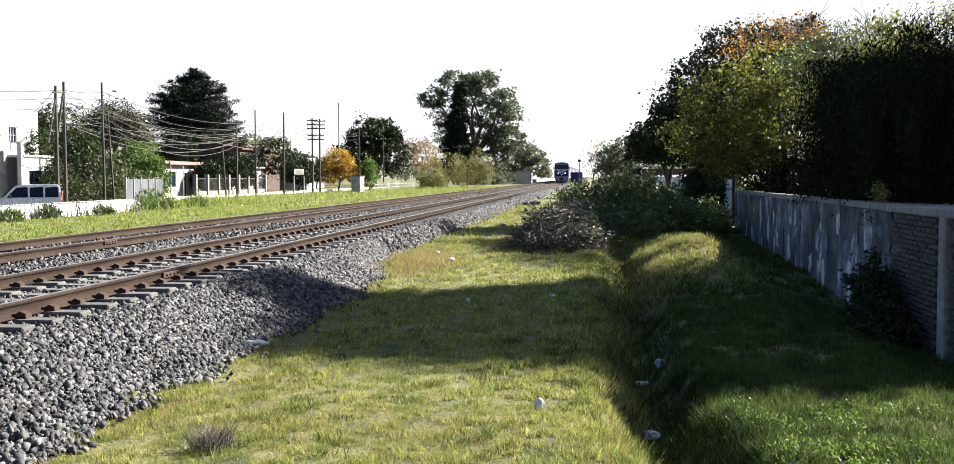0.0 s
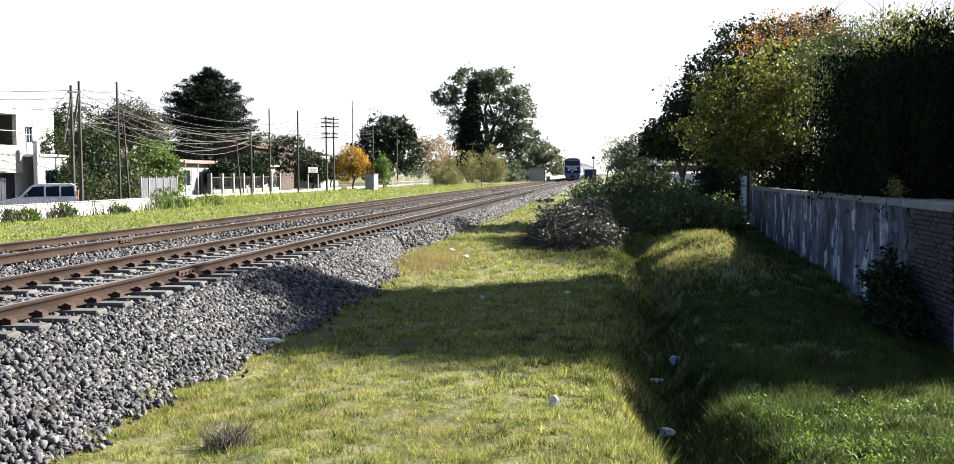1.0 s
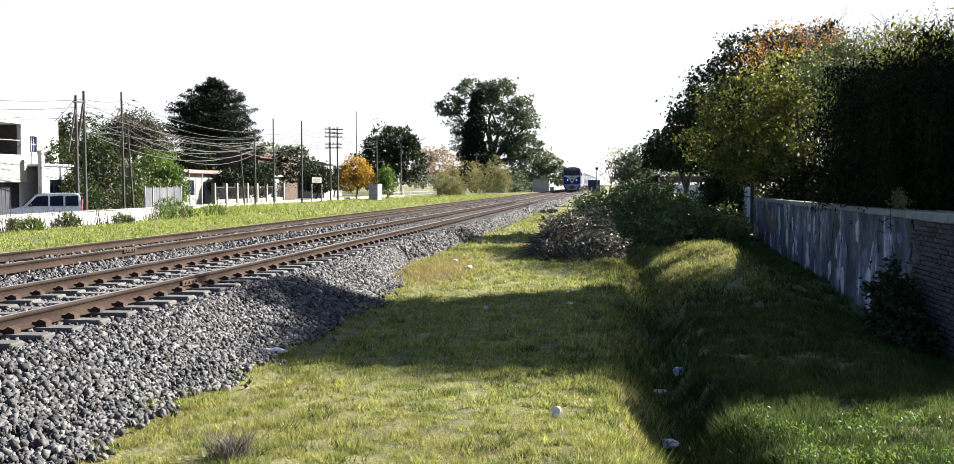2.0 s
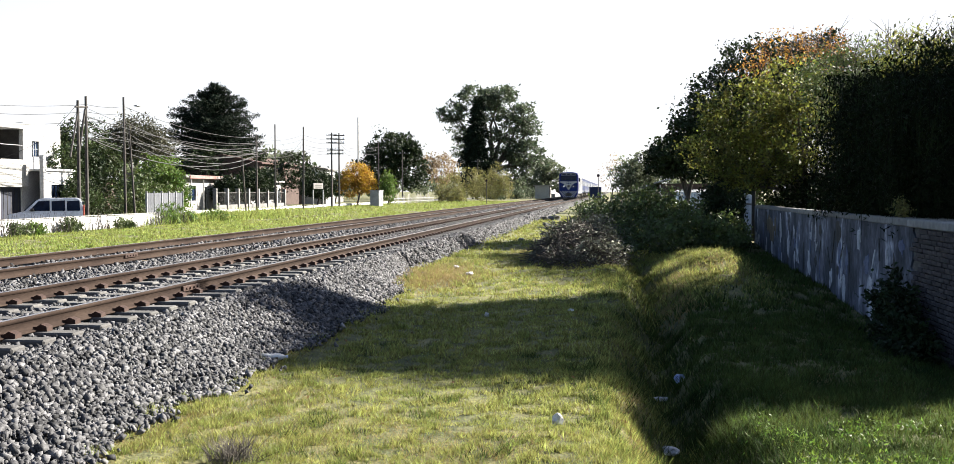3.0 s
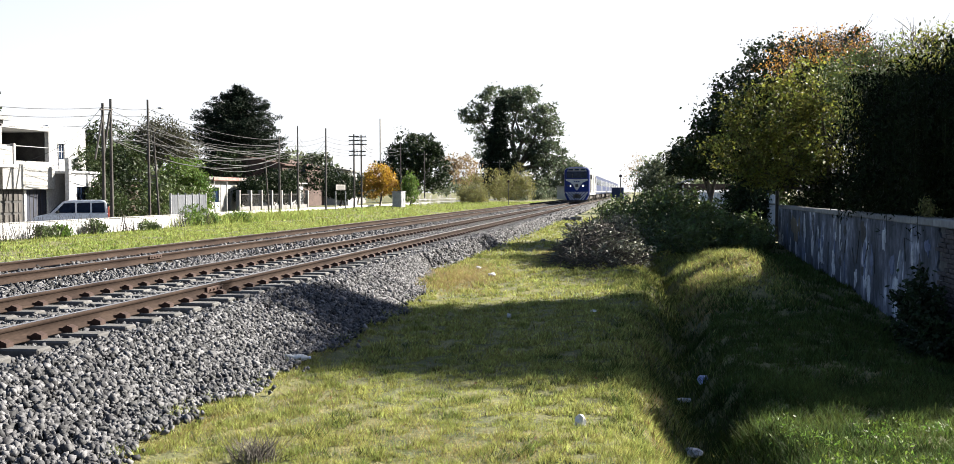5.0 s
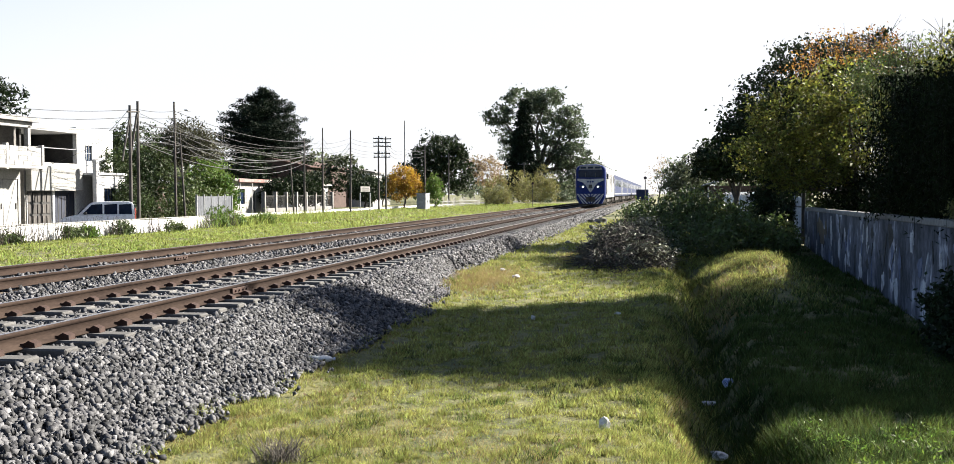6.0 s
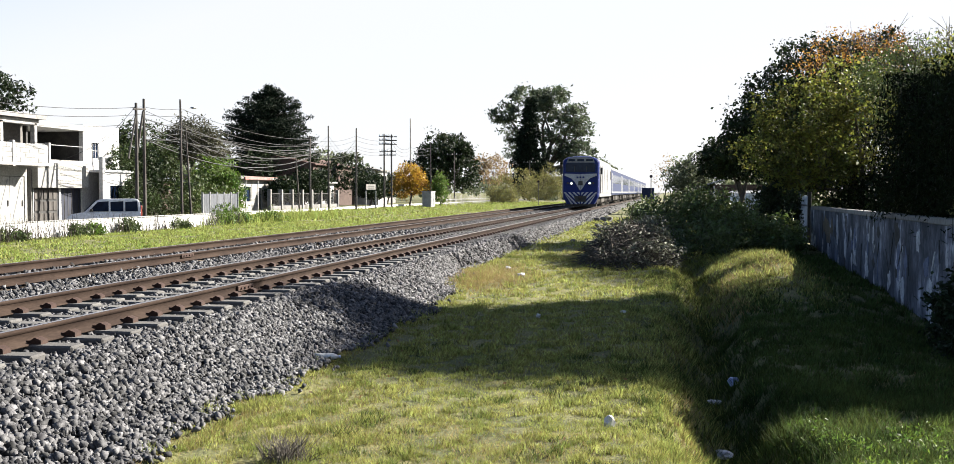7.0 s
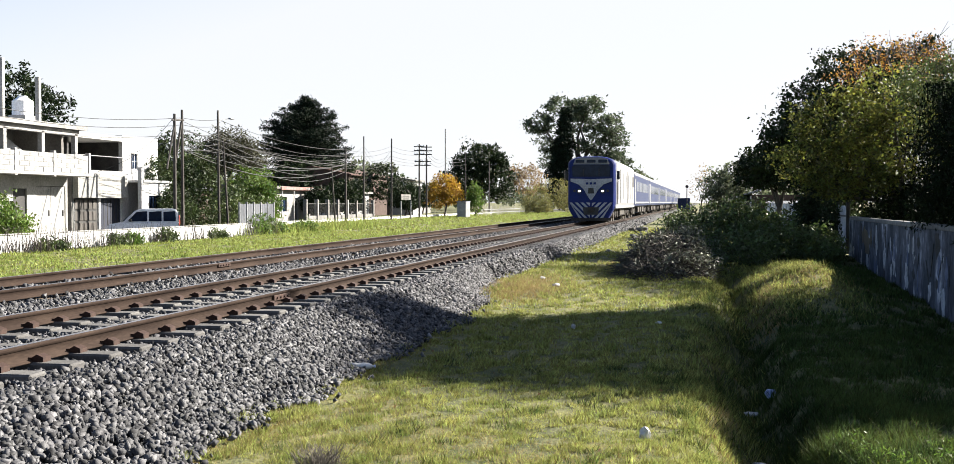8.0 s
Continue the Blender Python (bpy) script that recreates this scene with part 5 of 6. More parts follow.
def van():
    root = thing("small_van", (-28.7, 51.4, STREET_Z - 0.24), "silver-grey small van parked behind the low wall", "van", rz=207.0)
    root.scale = (0.9, 0.9, 0.9)
    # x along the van, nose at +x
    low = [(-1.95, 0.28), (1.95, 0.28), (2.02, 0.62), (1.92, 0.88), (1.15, 1.04), (-1.98, 1.06), (-2.02, 0.6)]
    part("body", bevelled(prism(low, "y", -0.83, 0.83), 0.06), M["carpaint"], root)
    cabin = [(1.12, 1.03), (0.42, 1.72), (0.05, 1.80), (-1.7, 1.80), (-1.9, 1.66), (-1.98, 1.03)]
    part("cabin", bevelled(prism(cabin, "y", -0.77, 0.77), 0.05), M["carpaint"], root)
    for s in (-1, 1):
        for x0, x1, x2, x3 in ((0.86, 0.36, -0.22, -0.22), (-0.32, -0.32, -1.02, -1.02), (-1.12, -1.12, -1.78, -1.82)):
            part("side_window", prism([(x0, 1.08), (x1, 1.62), (x2, 1.66), (x3, 1.08)], "y", s * 0.765, s * 0.782), M["glass"], root)
        for x in (1.3, -1.25):
            w = part("wheel", cyl((x, s * 0.66, 0.3), (x, s * 0.85, 0.3), 0.3, n=18), M["tyre"], root)
            part("rim", cyl((x, s * 0.85, 0.3), (x, s * 0.862, 0.3), 0.19, n=12), M["steel"], w)
        part("headlight", box(1.86, 1.97, s * 0.62 - 0.13, s * 0.62 + 0.13, 0.66, 0.84, 0.02), M["tankwhite"], root)
        part("tail_light", box(-2.03, -1.97, s * 0.74 - 0.06, s * 0.74 + 0.06, 0.8, 1.4, 0.01), M["red"], root)
        part("mirror", box(0.62, 0.78, s * 0.9 - 0.09, s * 0.9 + 0.09, 1.06, 1.22, 0.02), M["darkpaint_and_shade"], root)
        part("rubbing_strip", box(-1.6, 1.6, s * 0.835 - 0.01, s * 0.835 + 0.01, 0.55, 0.65), M["darkpaint_and_shade"], root)
    part("windscreen", prism([(1.06, 1.09), (0.47, 1.68), (0.52, 1.69), (1.12, 1.10)], "y", -0.68, 0.68), M["glass"], root)
    part("rear_window", box(-2.0, -1.95, -0.6, 0.6, 1.12, 1.6), M["glass"], root)
    part("bumper", box(1.9, 2.08, -0.8, 0.8, 0.3, 0.55, 0.04), M["darkpaint_and_shade"], root)
    part("bumper", box(-2.1, -1.95, -0.8, 0.8, 0.3, 0.55, 0.04), M["darkpaint_and_shade"], root)


def bevelled(b, w):
    bmesh.ops.bevel(b, geom=b.edges[:], offset=w, segments=2, affect="EDGES")
    return b


van()


def low_house(at, length, depth, height, wall_mat, roof_mat, label, holes, ridge=1.0, seed=0):
    root = thing("bungalow", at, label, "house", "houses along the street")
    part("front_wall", facade(0, length, 0, height, holes), wall_mat, root)
    for y in (0.0, length - 0.2):
        part("side_wall", prism([(-depth, 0), (-0.2, 0), (-0.2, height), (-depth / 2, height + ridge), (-depth, height)], "y", y, y + 0.2), wall_mat, root)
    part("back_wall", box(-depth - 0.2, -depth, 0, length, 0, height), wall_mat, root)
    for s in (0, 1):
        x0, x1 = (0.4, -depth / 2) if s == 0 else (-depth - 0.6, -depth / 2)
        z0 = height - 0.4 * ridge / (depth / 2)
        part("roof_slope", prism([(x0, z0), (x1, height + ridge), (x1, height + ridge + 0.14), (x0, z0 + 0.14)], "y", -0.35, length + 0.35), roof_mat, root)
    for h in holes:
        w = part("window" if h[2] > 0.3 else "door", box(-0.16, -0.12, *h), M["glass"] if h[2] > 0.3 else M["darkpaint_and_shade"], root)
        part("frame", box(-0.12, -0.08, h[0], h[0] + 0.06, h[2], h[3]), M["plaster"], w)
        part("frame", box(-0.12, -0.08, (h[0] + h[1]) / 2 - 0.03, (h[0] + h[1]) / 2 + 0.03, h[2], h[3]), M["plaster"], w)
    return root


shop = low_house((-36, 86.5, STREET_Z), 11, 8, 2.9, M["cream"], M["render"], "low pale shop house with a faded red fascia", [(1.2, 2.8, 0.9, 2.2), (4.4, 5.4, 0, 2.1), (7.2, 9.2, 0.9, 2.2)], 0.25)
part("fascia", box(0.42, 0.5, 0.4, 10.6, 2.78, 3.08, 0.02), M["fadedred"], shop, "faded red fascia board")
for y0, y1 in ((1.2, 3.6), (4.6, 5.4), (6.2, 9.4)):
    part("fascia_panel", box(0.5, 0.505, y0, y1, 2.83, 3.03), M["render"], shop)
for y in (0.6, 3.4, 6.4, 9.6):
    part("awning_post", cyl((0.45, y, 0), (0.45, y, 2.72), 0.05, n=8), M["plaster"], shop)
low_house((-37.2, 106.4, STREET_Z), 10.5, 8, 2.7, M["plaster"], M["concrete"], "small white house with a flat grey roof", [(1.0, 2.6, 0.9, 2.1), (4.6, 5.8, 0, 2.1), (7.4, 9.0, 0.9, 2.1)], 0.15)
low_house((-41, 121, STREET_Z), 17, 9, 5.0, M["brickhouse"], M["tile"], "brick house with a tiled roof", [(2, 4, 3.4, 4.6), (7, 9, 3.4, 4.6), (3, 5, 0.8, 2.2)], 0.9)
low_house((-38, 139, STREET_Z), 4.5, 6, 4.6, M["plaster"], M["render"], "narrow white gabled house", [(1.4, 2.6, 2.8, 3.9)], 0.5)
low_house((-42, 150, STREET_Z), 14, 8, 3.4, M["render"], M["concrete"], "grey house with a flat roof", [(2, 4, 1, 2.4), (8, 10, 1, 2.4)], 0.15)
low_house((-40, 62.5, STREET_Z), 20, 7, 2.7, M["brickhouse"], M["zinc"], "dark low house with a sheet roof", [(3, 4.6, 0.9, 2.1), (9, 10.4, 0, 2.1), (14, 16, 0.9, 2.1)], 0.5)

fence = thing("sheet_fence", (-27, 59.5, STREET_Z), "grey corrugated sheet fence", "fence")
for k in range(6):
    y = 1.05 * k
    part("fence_post", box(-0.05, 0.05, y - 0.04, y + 0.04, 0, 1.72, 0.01), M["greymetal"], fence)
    if k < 5:
        part("sheet", prism([(0.0, y + 0.05), (0.03, y + 0.25), (0.0, y + 0.5), (0.03, y + 0.75), (0.0, y + 1.0), (-0.012, y + 1.0), (0.018, y + 0.75), (-0.012, y + 0.5), (0.018, y + 0.25), (-0.012, y + 0.05)], "z", 0.1, 1.62), M["shadezinc"], fence)
fence = thing("iron_fence", (-33, 86, STREET_Z), "dark iron fence between pale pillars", "fence")
for k in range(8):
    y = 2.7 * k
    part("pillar", box(-0.16, 0.16, y - 0.16, y + 0.16, 0, 1.95, 0.02), M["render"], fence)
    if k < 7:
        part("rail", box(-0.03, 0.03, y + 0.16, y + 2.54, 1.55, 1.62), M["darkpaint_and_shade"], fence)
        part("panel", box(-0.06, 0.06, y + 0.16, y + 2.54, 0, 0.55, 0.01), M["render"], fence)
        for q in range(9):
            part("bar", box(-0.015, 0.015, y + 0.35 + 0.24 * q, y + 0.38 + 0.24 * q, 0.55, 1.55), M["darkpaint_and_shade"], fence)
cab = thing("relay_cabinet", (-26.3, 117.5, STREET_Z), "grey steel relay cabinet on the verge", "cabinet")
part("cabinet_body", box(-0.5, 0.5, -1.1, 1.1, 0, 1.75, 0.03), M["greymetal"], cab)
for y in (-1.0, 0.05):
    d = part("cabinet_door", box(0.5, 0.53, y, y + 0.95, 0.15, 1.65, 0.01), M["greymetal"], cab)
    part("handle", box(0.53, 0.56, y + 0.8, y + 0.84, 0.8, 1.0), M["darkpaint_and_shade"], d)
part("cabinet_roof", box(-0.58, 0.58, -1.18, 1.18, 1.752, 1.82, 0.02), M["greymetal"], cab)
board = thing("sign_board", (-29, 103.2, STREET_Z), "white sign board on two posts", "sign")
part("board", box(-0.03, 0.03, -1.7, 1.7, 1.95, 2.5, 0.01), M["render"], board)
for z in (2.05, 2.27):
    part("lettering_bar", box(0.03, 0.036, -1.2, 1.2, z - 0.05, z + 0.05), M["darkpaint_and_shade"], board)
for y in (-1.8, 1.8):
    part("post", box(-0.05, 0.05, y - 0.05, y + 0.05, -0.1, 1.85), M["greymetal"], board)


# ---------- poles and cables ----------
def pole(x, y, top, r, m, label, lean=0.0, arms=()):
    root = thing("utility_pole", (x, y, STREET_Z - 0.05), label, "pole", "poles along the street")
    part("shaft", cyl((0, 0, 0), (0, lean, top - STREET_Z), r * 0.85, r * 0.55, n=8), m, root)
    for z, half in arms:
        zz = z - STREET_Z
        part("crossarm", box(-half, half, -0.05, 0.05, zz - 0.05, zz + 0.05), M["pole"], root)
        for q in np.linspace(-half + 0.08, half - 0.08, 4):
            part("insulator", cyl((q, 0, zz + 0.05), (q, 0, zz + 0.2), 0.045, 0.03, n=6), M["tankwhite"], root)
    return root


frame_pole = pole(-29, 55.4, 6.3, 0.14, M["pole"], "dark wooden pole braced to its neighbour")
part("brace", cyl((0.0, 0.05, 3.9), (0.0, 0.8, 6.3), 0.06, n=6), M["pole"], frame_pole)
part("brace", cyl((0.05, -1.0, 3.6), (0.0, -0.05, 6.0), 0.05, n=6), M["pole"], frame_pole)
part("crossbar", cyl((0.0, -0.3, 6.35), (0.0, 1.1, 6.45), 0.05, n=6), M["pole"], frame_pole)
pole(-29, 56.3, 6.6, 0.13, M["pole"], "dark wooden pole of a braced pair")
p = pole(-29, 61.0, 6.95, 0.11, M["pole"], "dark lamp pole with a small lamp", -0.1)
part("lamp_arm", cyl((0, 0, 6.75), (0.3, 0.9, 6.95), 0.02, n=6), M["greymetal"], p)
part("lamp_head", box(0.2, 0.45, 0.8, 1.3, 6.9, 6.98, 0.02), M["greymetal"], p)
pole(-29, 62.3, 5.3, 0.09, M["pole"], "thin leaning wooden pole", -0.7)
pole(-29, 82.2, 4.7, 0.09, M["pole"], "thin leaning wooden pole", -0.9)
pole(-29, 84.8, 6.0, 0.12, M["pole"], "slim grey pole with cable fittings")
pole(-29, 89.7, 7.1, 0.10, M["pole"], "tall dark wooden pole")
pole(-29, 98.1, 7.4, 0.12, M["pole"], "tall dark wooden pole", 0.15)
pole(-29, 108.4, 7.4, 0.13, M["pole"], "old telegraph pole with crossarms", 0, ((7.15, 0.55), (6.75, 0.55), (6.35, 0.55), (5.6, 0.5), (5.2, 0.5)))
pole(-29, 111.4, 7.5, 0.13, M["pole"], "old telegraph pole with crossarms", 0, ((7.25, 0.6), (6.85, 0.6), (6.45, 0.6), (5.7, 0.5), (5.3, 0.5)))
pole(-36, 149.0, 11.8, 0.15, M["polegrey"], "very tall slim grey mast")
pole(-36, 162.2, 9.0, 0.14, M["pole"], "distant dark wooden pole")
pole(-34, 171.0, 8.0, 0.14, M["pole"], "distant dark wooden pole", 0, ((7.4, 1.2),))
pole(-26, 205.0, 7.5, 0.13, M["pole"], "distant dark wooden pole", 0, ((7.0, 1.2),))


def cable(p0, p1, sag, r=0.014):
    p0, p1 = np.array(p0, float), np.array(p1, float)
    path = []
    for k in range(13):
        t = k / 12
        path.append((p0 + (p1 - p0) * t - np.array((0, 0, 4 * sag * t * (1 - t))), r))
    V, F = tubes([path], 4)
    tagged(new("overhead_cable", mesh_of("overhead_cable", V, F, M["wire"])), "black overhead cable slung between poles", "cable", "overhead cables")


rng = np.random.default_rng(3)
for k, z in enumerate((6.1, 5.7, 5.2, 4.9, 4.6, 4.3)):
    cable((-29, 56.3, z), (-29, 61, z + 0.25), 0.1)
    cable((-29, 61, z + 0.25), (-29, 84.8, z - 0.45), 0.5 + 0.17 * k, 0.016 if k < 2 else 0.022)
    if k < 5:
        cable((-29, 84.8, z - 0.45), (-29, 98.1, z + 0.5), 0.35)
        cable((-29, 98.1, z + 0.5), (-29, 111.4, z + 0.8), 0.3)
    if k < 3:
        cable((-29, 111.4, z + 0.8), (-36, 149, z + 1.6), 0.7, 0.02)
        cable((-36, 149, z + 1.6), (-36, 162.2, z + 2), 0.3, 0.02)
        cable((-29, 56.3, z), (-31.8, 42.2 + k, z - 0.4), 0.35)
    if k < 2:
        cable((-29, 55.4, z), (-33.0, 58.4, 4.3 - 1.2 * k), 0.2)
        cable((-29, 61, z), (-37.5, 80 + 4 * k, 4.2), 0.5)
cable((-29, 55.4, 5.4), (-32.9, 54.0, 3.0), 0.25)
for k in range(7):
    cable((-29.1 + 0.04 * k, 56.3, rng.uniform(4.2, 5.9)), (-29.1 + 0.04 * k, 84.8, rng.uniform(3.9, 5.2)), rng.uniform(0.3, 1.5), rng.choice([0.014, 0.02, 0.03]))
for k in range(3):
    cable((-29, 84.8, 4.2 + 0.4 * k), (-29, 89.7, 5.4 + 0.4 * k), 0.15)
    cable((-29, 89.7, 5.4 + 0.4 * k), (-36, 121 + 2 * k, 4.0), 0.5)
    cable((-29, 98.1, 5.2 + 0.5 * k), (-37.2, 108 + k, 2.2), 0.3)

# ---------- left vegetation ----------
tree("broadleaf_tree", "tall dark tree rising behind the house roof", (-53.0, 75, -0.4), [(-1, 0, 10.2, 3.0, 2.6, 2.2), (2.0, 0, 9.0, 2.4, 2.4, 1.7), (-3.4, 0, 8.2, 2.4, 2.4, 1.8), (0.5, 0, 7.0, 3.4, 3, 1.8)], M["leaf_dark"], 480, 22, 0.17, 0.34, 0.3, 30)
def conifer(at, label, profile, boughs, seed):
    """Boughs in loose tiers round a straight trunk; profile is (height, reach) from the foot up."""
    rng = np.random.default_rng(seed)
    root = thing("conifer_tree", at, label, "tree")
    zs, rs = [p[0] for p in profile], [p[1] for p in profile]
    paths, P = [[((0, 0, -0.2), 0.5), ((0, 0, zs[-1] * 0.5), 0.3), ((0, 0, zs[-1]), 0.05)]], []
    for k in range(boughs):
        z = zs[0] + (zs[-1] - zs[0]) * (k + rng.random()) / boughs
        reach = np.interp(z, zs, rs) * rng.uniform(0.6, 1.12)
        t = rng.uniform(0, 2 * math.pi)
        out = np.array((math.cos(t), math.sin(t), 0.0))
        a0 = np.array((0, 0, z - 0.15 * reach))
        a1, a2 = a0 + out * reach * 0.6 + (0, 0, 0.12 * reach), a0 + out * reach + (0, 0, 0.2 * reach)
        paths.append([(a0, 0.07), (a1, 0.045), (a2, 0.015)])
        m_ = int(40 + 62 * reach)
        u = rng.random(m_) ** 0.75
        c = np.where(u[:, None] < 0.6, a0 + (a1 - a0) * u[:, None] / 0.6, a1 + (a2 - a1) * (u[:, None] - 0.6) / 0.4)
        wide = 0.12 + 0.17 * reach * np.sin(np.pi * np.clip(u, 0.12, 0.95))
        flat = np.array((-out[1], out[0], 0.0))
        c = c + flat * (rng.normal(size=m_) * wide)[:, None] + rng.normal(size=(m_, 3)) * (0.14, 0.14, 0.15) - np.array((0, 0, 1.0)) * (rng.random(m_) * 0.3)[:, None]
        P.append(c)
    V, F = leaves(np.concatenate(P), 0.17, rng, 0.1, 0.3)
    under(new("crown", mesh_of("crown", V, F, M["leaf_conifer"])), root)
    V, F = tubes(paths, 5)
    under(new("trunk", mesh_of("trunk", V, F, M["bark"], True)), root)


conifer((-50, 130, -0.4), "huge dark conifer with layered boughs",
        ((3.0, 4.6), (5.0, 5.8), (7.5, 6.6), (9.2, 6.5), (10.6, 5.9), (12.0, 4.8), (13.4, 3.3), (14.4, 1.9), (15.2, 0.5)), 250, 31)
tree("broadleaf_tree", "dense dark green street tree", (-41.5, 80, -0.4), [(0, 0, 4.6, 2.3, 2.2, 2.2), (-1.5, 0, 3.0, 2.0, 2, 1.9), (1.2, 0, 3.0, 2.0, 2, 1.9), (-1.8, 0, 5.2, 1.2, 1.4, 1.1)], M["leaf_street"], 640, 22, 0.14, 0.28, 0.2, 32)
tree("broadleaf_tree", "dark spreading tree behind the poles", (-33.0, 60.5, -0.4), [(0, 0, 3.0, 1.3, 1.6, 1.3), (-0.6, 0.8, 2.0, 1.3, 1.6, 1.2), (0.5, -0.4, 1.6, 1.2, 1.4, 1.0)], M["leaf_street"], 380, 22, 0.1, 0.22, 0.12, 42)
tree("bush", "tangled dark green bush behind the parked van", (-30.4, 58.5, -0.4), [(0, 0, 0.9, 1.0, 1.3, 0.9), (-0.8, 0.8, 1.6, 1.0, 1.2, 1.0), (0.5, 2.2, 0.8, 0.9, 1.2, 0.8)], M["leaf_street"], 300, 22, 0.09, 0.18, 0.06, 71, category="bush", hollow=0.25)
tree("bush", "dark leafy bush beside the sheet fence", (-31.0, 66.5, -0.4), [(0, 0, 1.1, 1.2, 1.6, 1.1), (-0.6, 2.0, 1.7, 1.1, 1.4, 1.1), (0.4, 3.8, 1.0, 1.0, 1.2, 0.9)], M["leaf_shrub"], 300, 22, 0.1, 0.2, 0.06, 72, category="bush", hollow=0.25)
tree("bare_tree", "pale half-bare tree with thin twigs", (-51, 110, -0.4), [(0, 0, 8.0, 2.6, 2.4, 1.6), (-1.8, 0, 6.6, 2.0, 2.2, 1.6), (2.0, 0, 6.4, 2.2, 2.2, 1.8)], M["leaf_olive"], 620, 17, 0.15, 0.4, 0.2, 43, hollow=0.3)
tree("broadleaf_tree", "low dark tree between the houses", (-44, 124, -0.4), [(0, 0, 4.2, 3.6, 3, 2.2), (4.6, 4, 4.0, 3.0, 3, 2.0), (-3.6, -3, 4.2, 3.0, 3, 2.2)], M["leaf_dark"], 420, 22, 0.2, 0.4, 0.2, 44)
tree("broadleaf_tree", "dark leafy garden tree", (-33.5, 119, -0.4), [(0, 0, 2.3, 1.8, 2.2, 1.4), (-0.5, 3, 2.2, 1.6, 2.2, 1.3)], M["leaf_dark"], 260, 22, 0.14, 0.25, 0.15, 45)
for k, (x, y, h) in enumerate(((-34.6, 93, 2.6), (-34.8, 99.5, 3.2), (-35.0, 103.5, 2.8), (-39.5, 117.5, 3.6), (-36.6, 132, 3.4), (-38.6, 146, 3.6), (-37.2, 70.5, 4.0))):
    tree("garden_tree", "dark shady garden tree beside the houses", (x, y, -0.42), [(0, 0, h * 0.6, h * 0.5, h * 0.55, h * 0.36), (0.2, 0.6, h * 0.85, h * 0.36, h * 0.45, h * 0.3)], M["leaf_dark"], 260, 22, 0.13, 0.24, 0.12, 130 + k)
tree("bush", "bright green rounded bush", (-33.0, 75, -0.4), [(0, 0, 2.7, 1.6, 1.7, 1.4), (-1.1, 0, 1.7, 1.3, 1.5, 1.4), (1.1, 0, 1.6, 1.2, 1.5, 1.4)], M["leaf_green"], 520, 22, 0.11, 0.22, 0.1, 33, category="bush", hollow=0.35)
tree("ornamental_tree", "small tree in bright yellow autumn leaf", (-30.3, 125, -0.4), [(0, 0, 3.6, 1.6, 1.6, 1.5), (-0.8, 0, 2.4, 1.5, 1.5, 1.4), (1.0, 0, 2.6, 1.2, 1.4, 1.3)], M["leaf_yellow"], 330, 18, 0.13, 0.25, 0.12, 34)
tree("bush", "small dark round tree", (-26.8, 126, -0.4), [(0, 0, 2.6, 0.9, 1, 1.3), (0.1, 0, 1.4, 0.8, 1, 1.0)], M["leaf_green"], 150, 18, 0.12, 0.2, 0.08, 46)
tree("broadleaf_tree", "broad dark tree behind the houses", (-37.5, 180, -0.4), [(0, 0, 8.4, 4.2, 4, 3.0), (-2.4, 0, 5.5, 3.6, 4, 3.0), (2.6, 0, 5.6, 3.2, 4, 3.4), (2.4, 0, 8.6, 2.0, 2, 2.0)], M["leaf_dark"], 560, 24, 0.27, 0.5, 0.4, 35)
tree("autumn_tree", "thin orange-brown autumn tree", (-30.8, 190, -0.4), [(0, 0, 5.4, 3.0, 3, 2.6), (-2, 0, 6.6, 1.8, 2, 1.6)], M["leaf_orange"], 200, 13, 0.2, 0.5, 0.22, 36)
tree("autumn_tree", "low brownish thicket of bare stems", (-25.5, 185, -0.4), [(0, 0, 3.0, 2.6, 2, 2.6), (2.6, 0, 2.2, 2.0, 2, 2.0), (-2.6, 0, 2.4, 2, 2, 2)], M["leaf_bamboo"], 260, 14, 0.16, 0.4, 0.12, 47)
tree("eucalyptus_tree", "very tall spreading eucalyptus with an open crown", (-27, 230, -0.4),
     [(-2.4, 0, 22.2, 3.6, 4, 1.9), (2.6, 0, 22.0, 3.4, 4, 2.0), (-7.4, 0, 18.6, 3.0, 4, 1.9), (7.4, 0, 18.0, 3.0, 4, 2.2), (0.8, 0, 18.5, 3.8, 4, 1.8), (9.4, 0, 15.2, 2.0, 3, 1.6), (-6.0, 0, 14.2, 2.2, 3, 1.8), (4.4, 0, 14.0, 3.4, 4, 2.0), (8.4, 0, 9.8, 4.2, 4, 2.8), (3.4, 0, 6.4, 6.6, 4, 4.4), (-5.0, 0, 10.4, 2.2, 3, 1.8)],
     M["leaf_euc"], 820, 22, 0.34, 0.62, 0.8, 37, fork=0.3)
tree("cypress_tree", "slim dark cypress column", (-28.4, 222, -0.4), [(0.3, 0, 17.4, 1.2, 1.4, 3.2), (0, 0, 12.5, 2.0, 2, 4), (-0.2, 0, 6.5, 3.0, 2.4, 5.4)], M["leaf_conifer"], 560, 26, 0.3, 0.42, 0.3, 38, hollow=0.3)
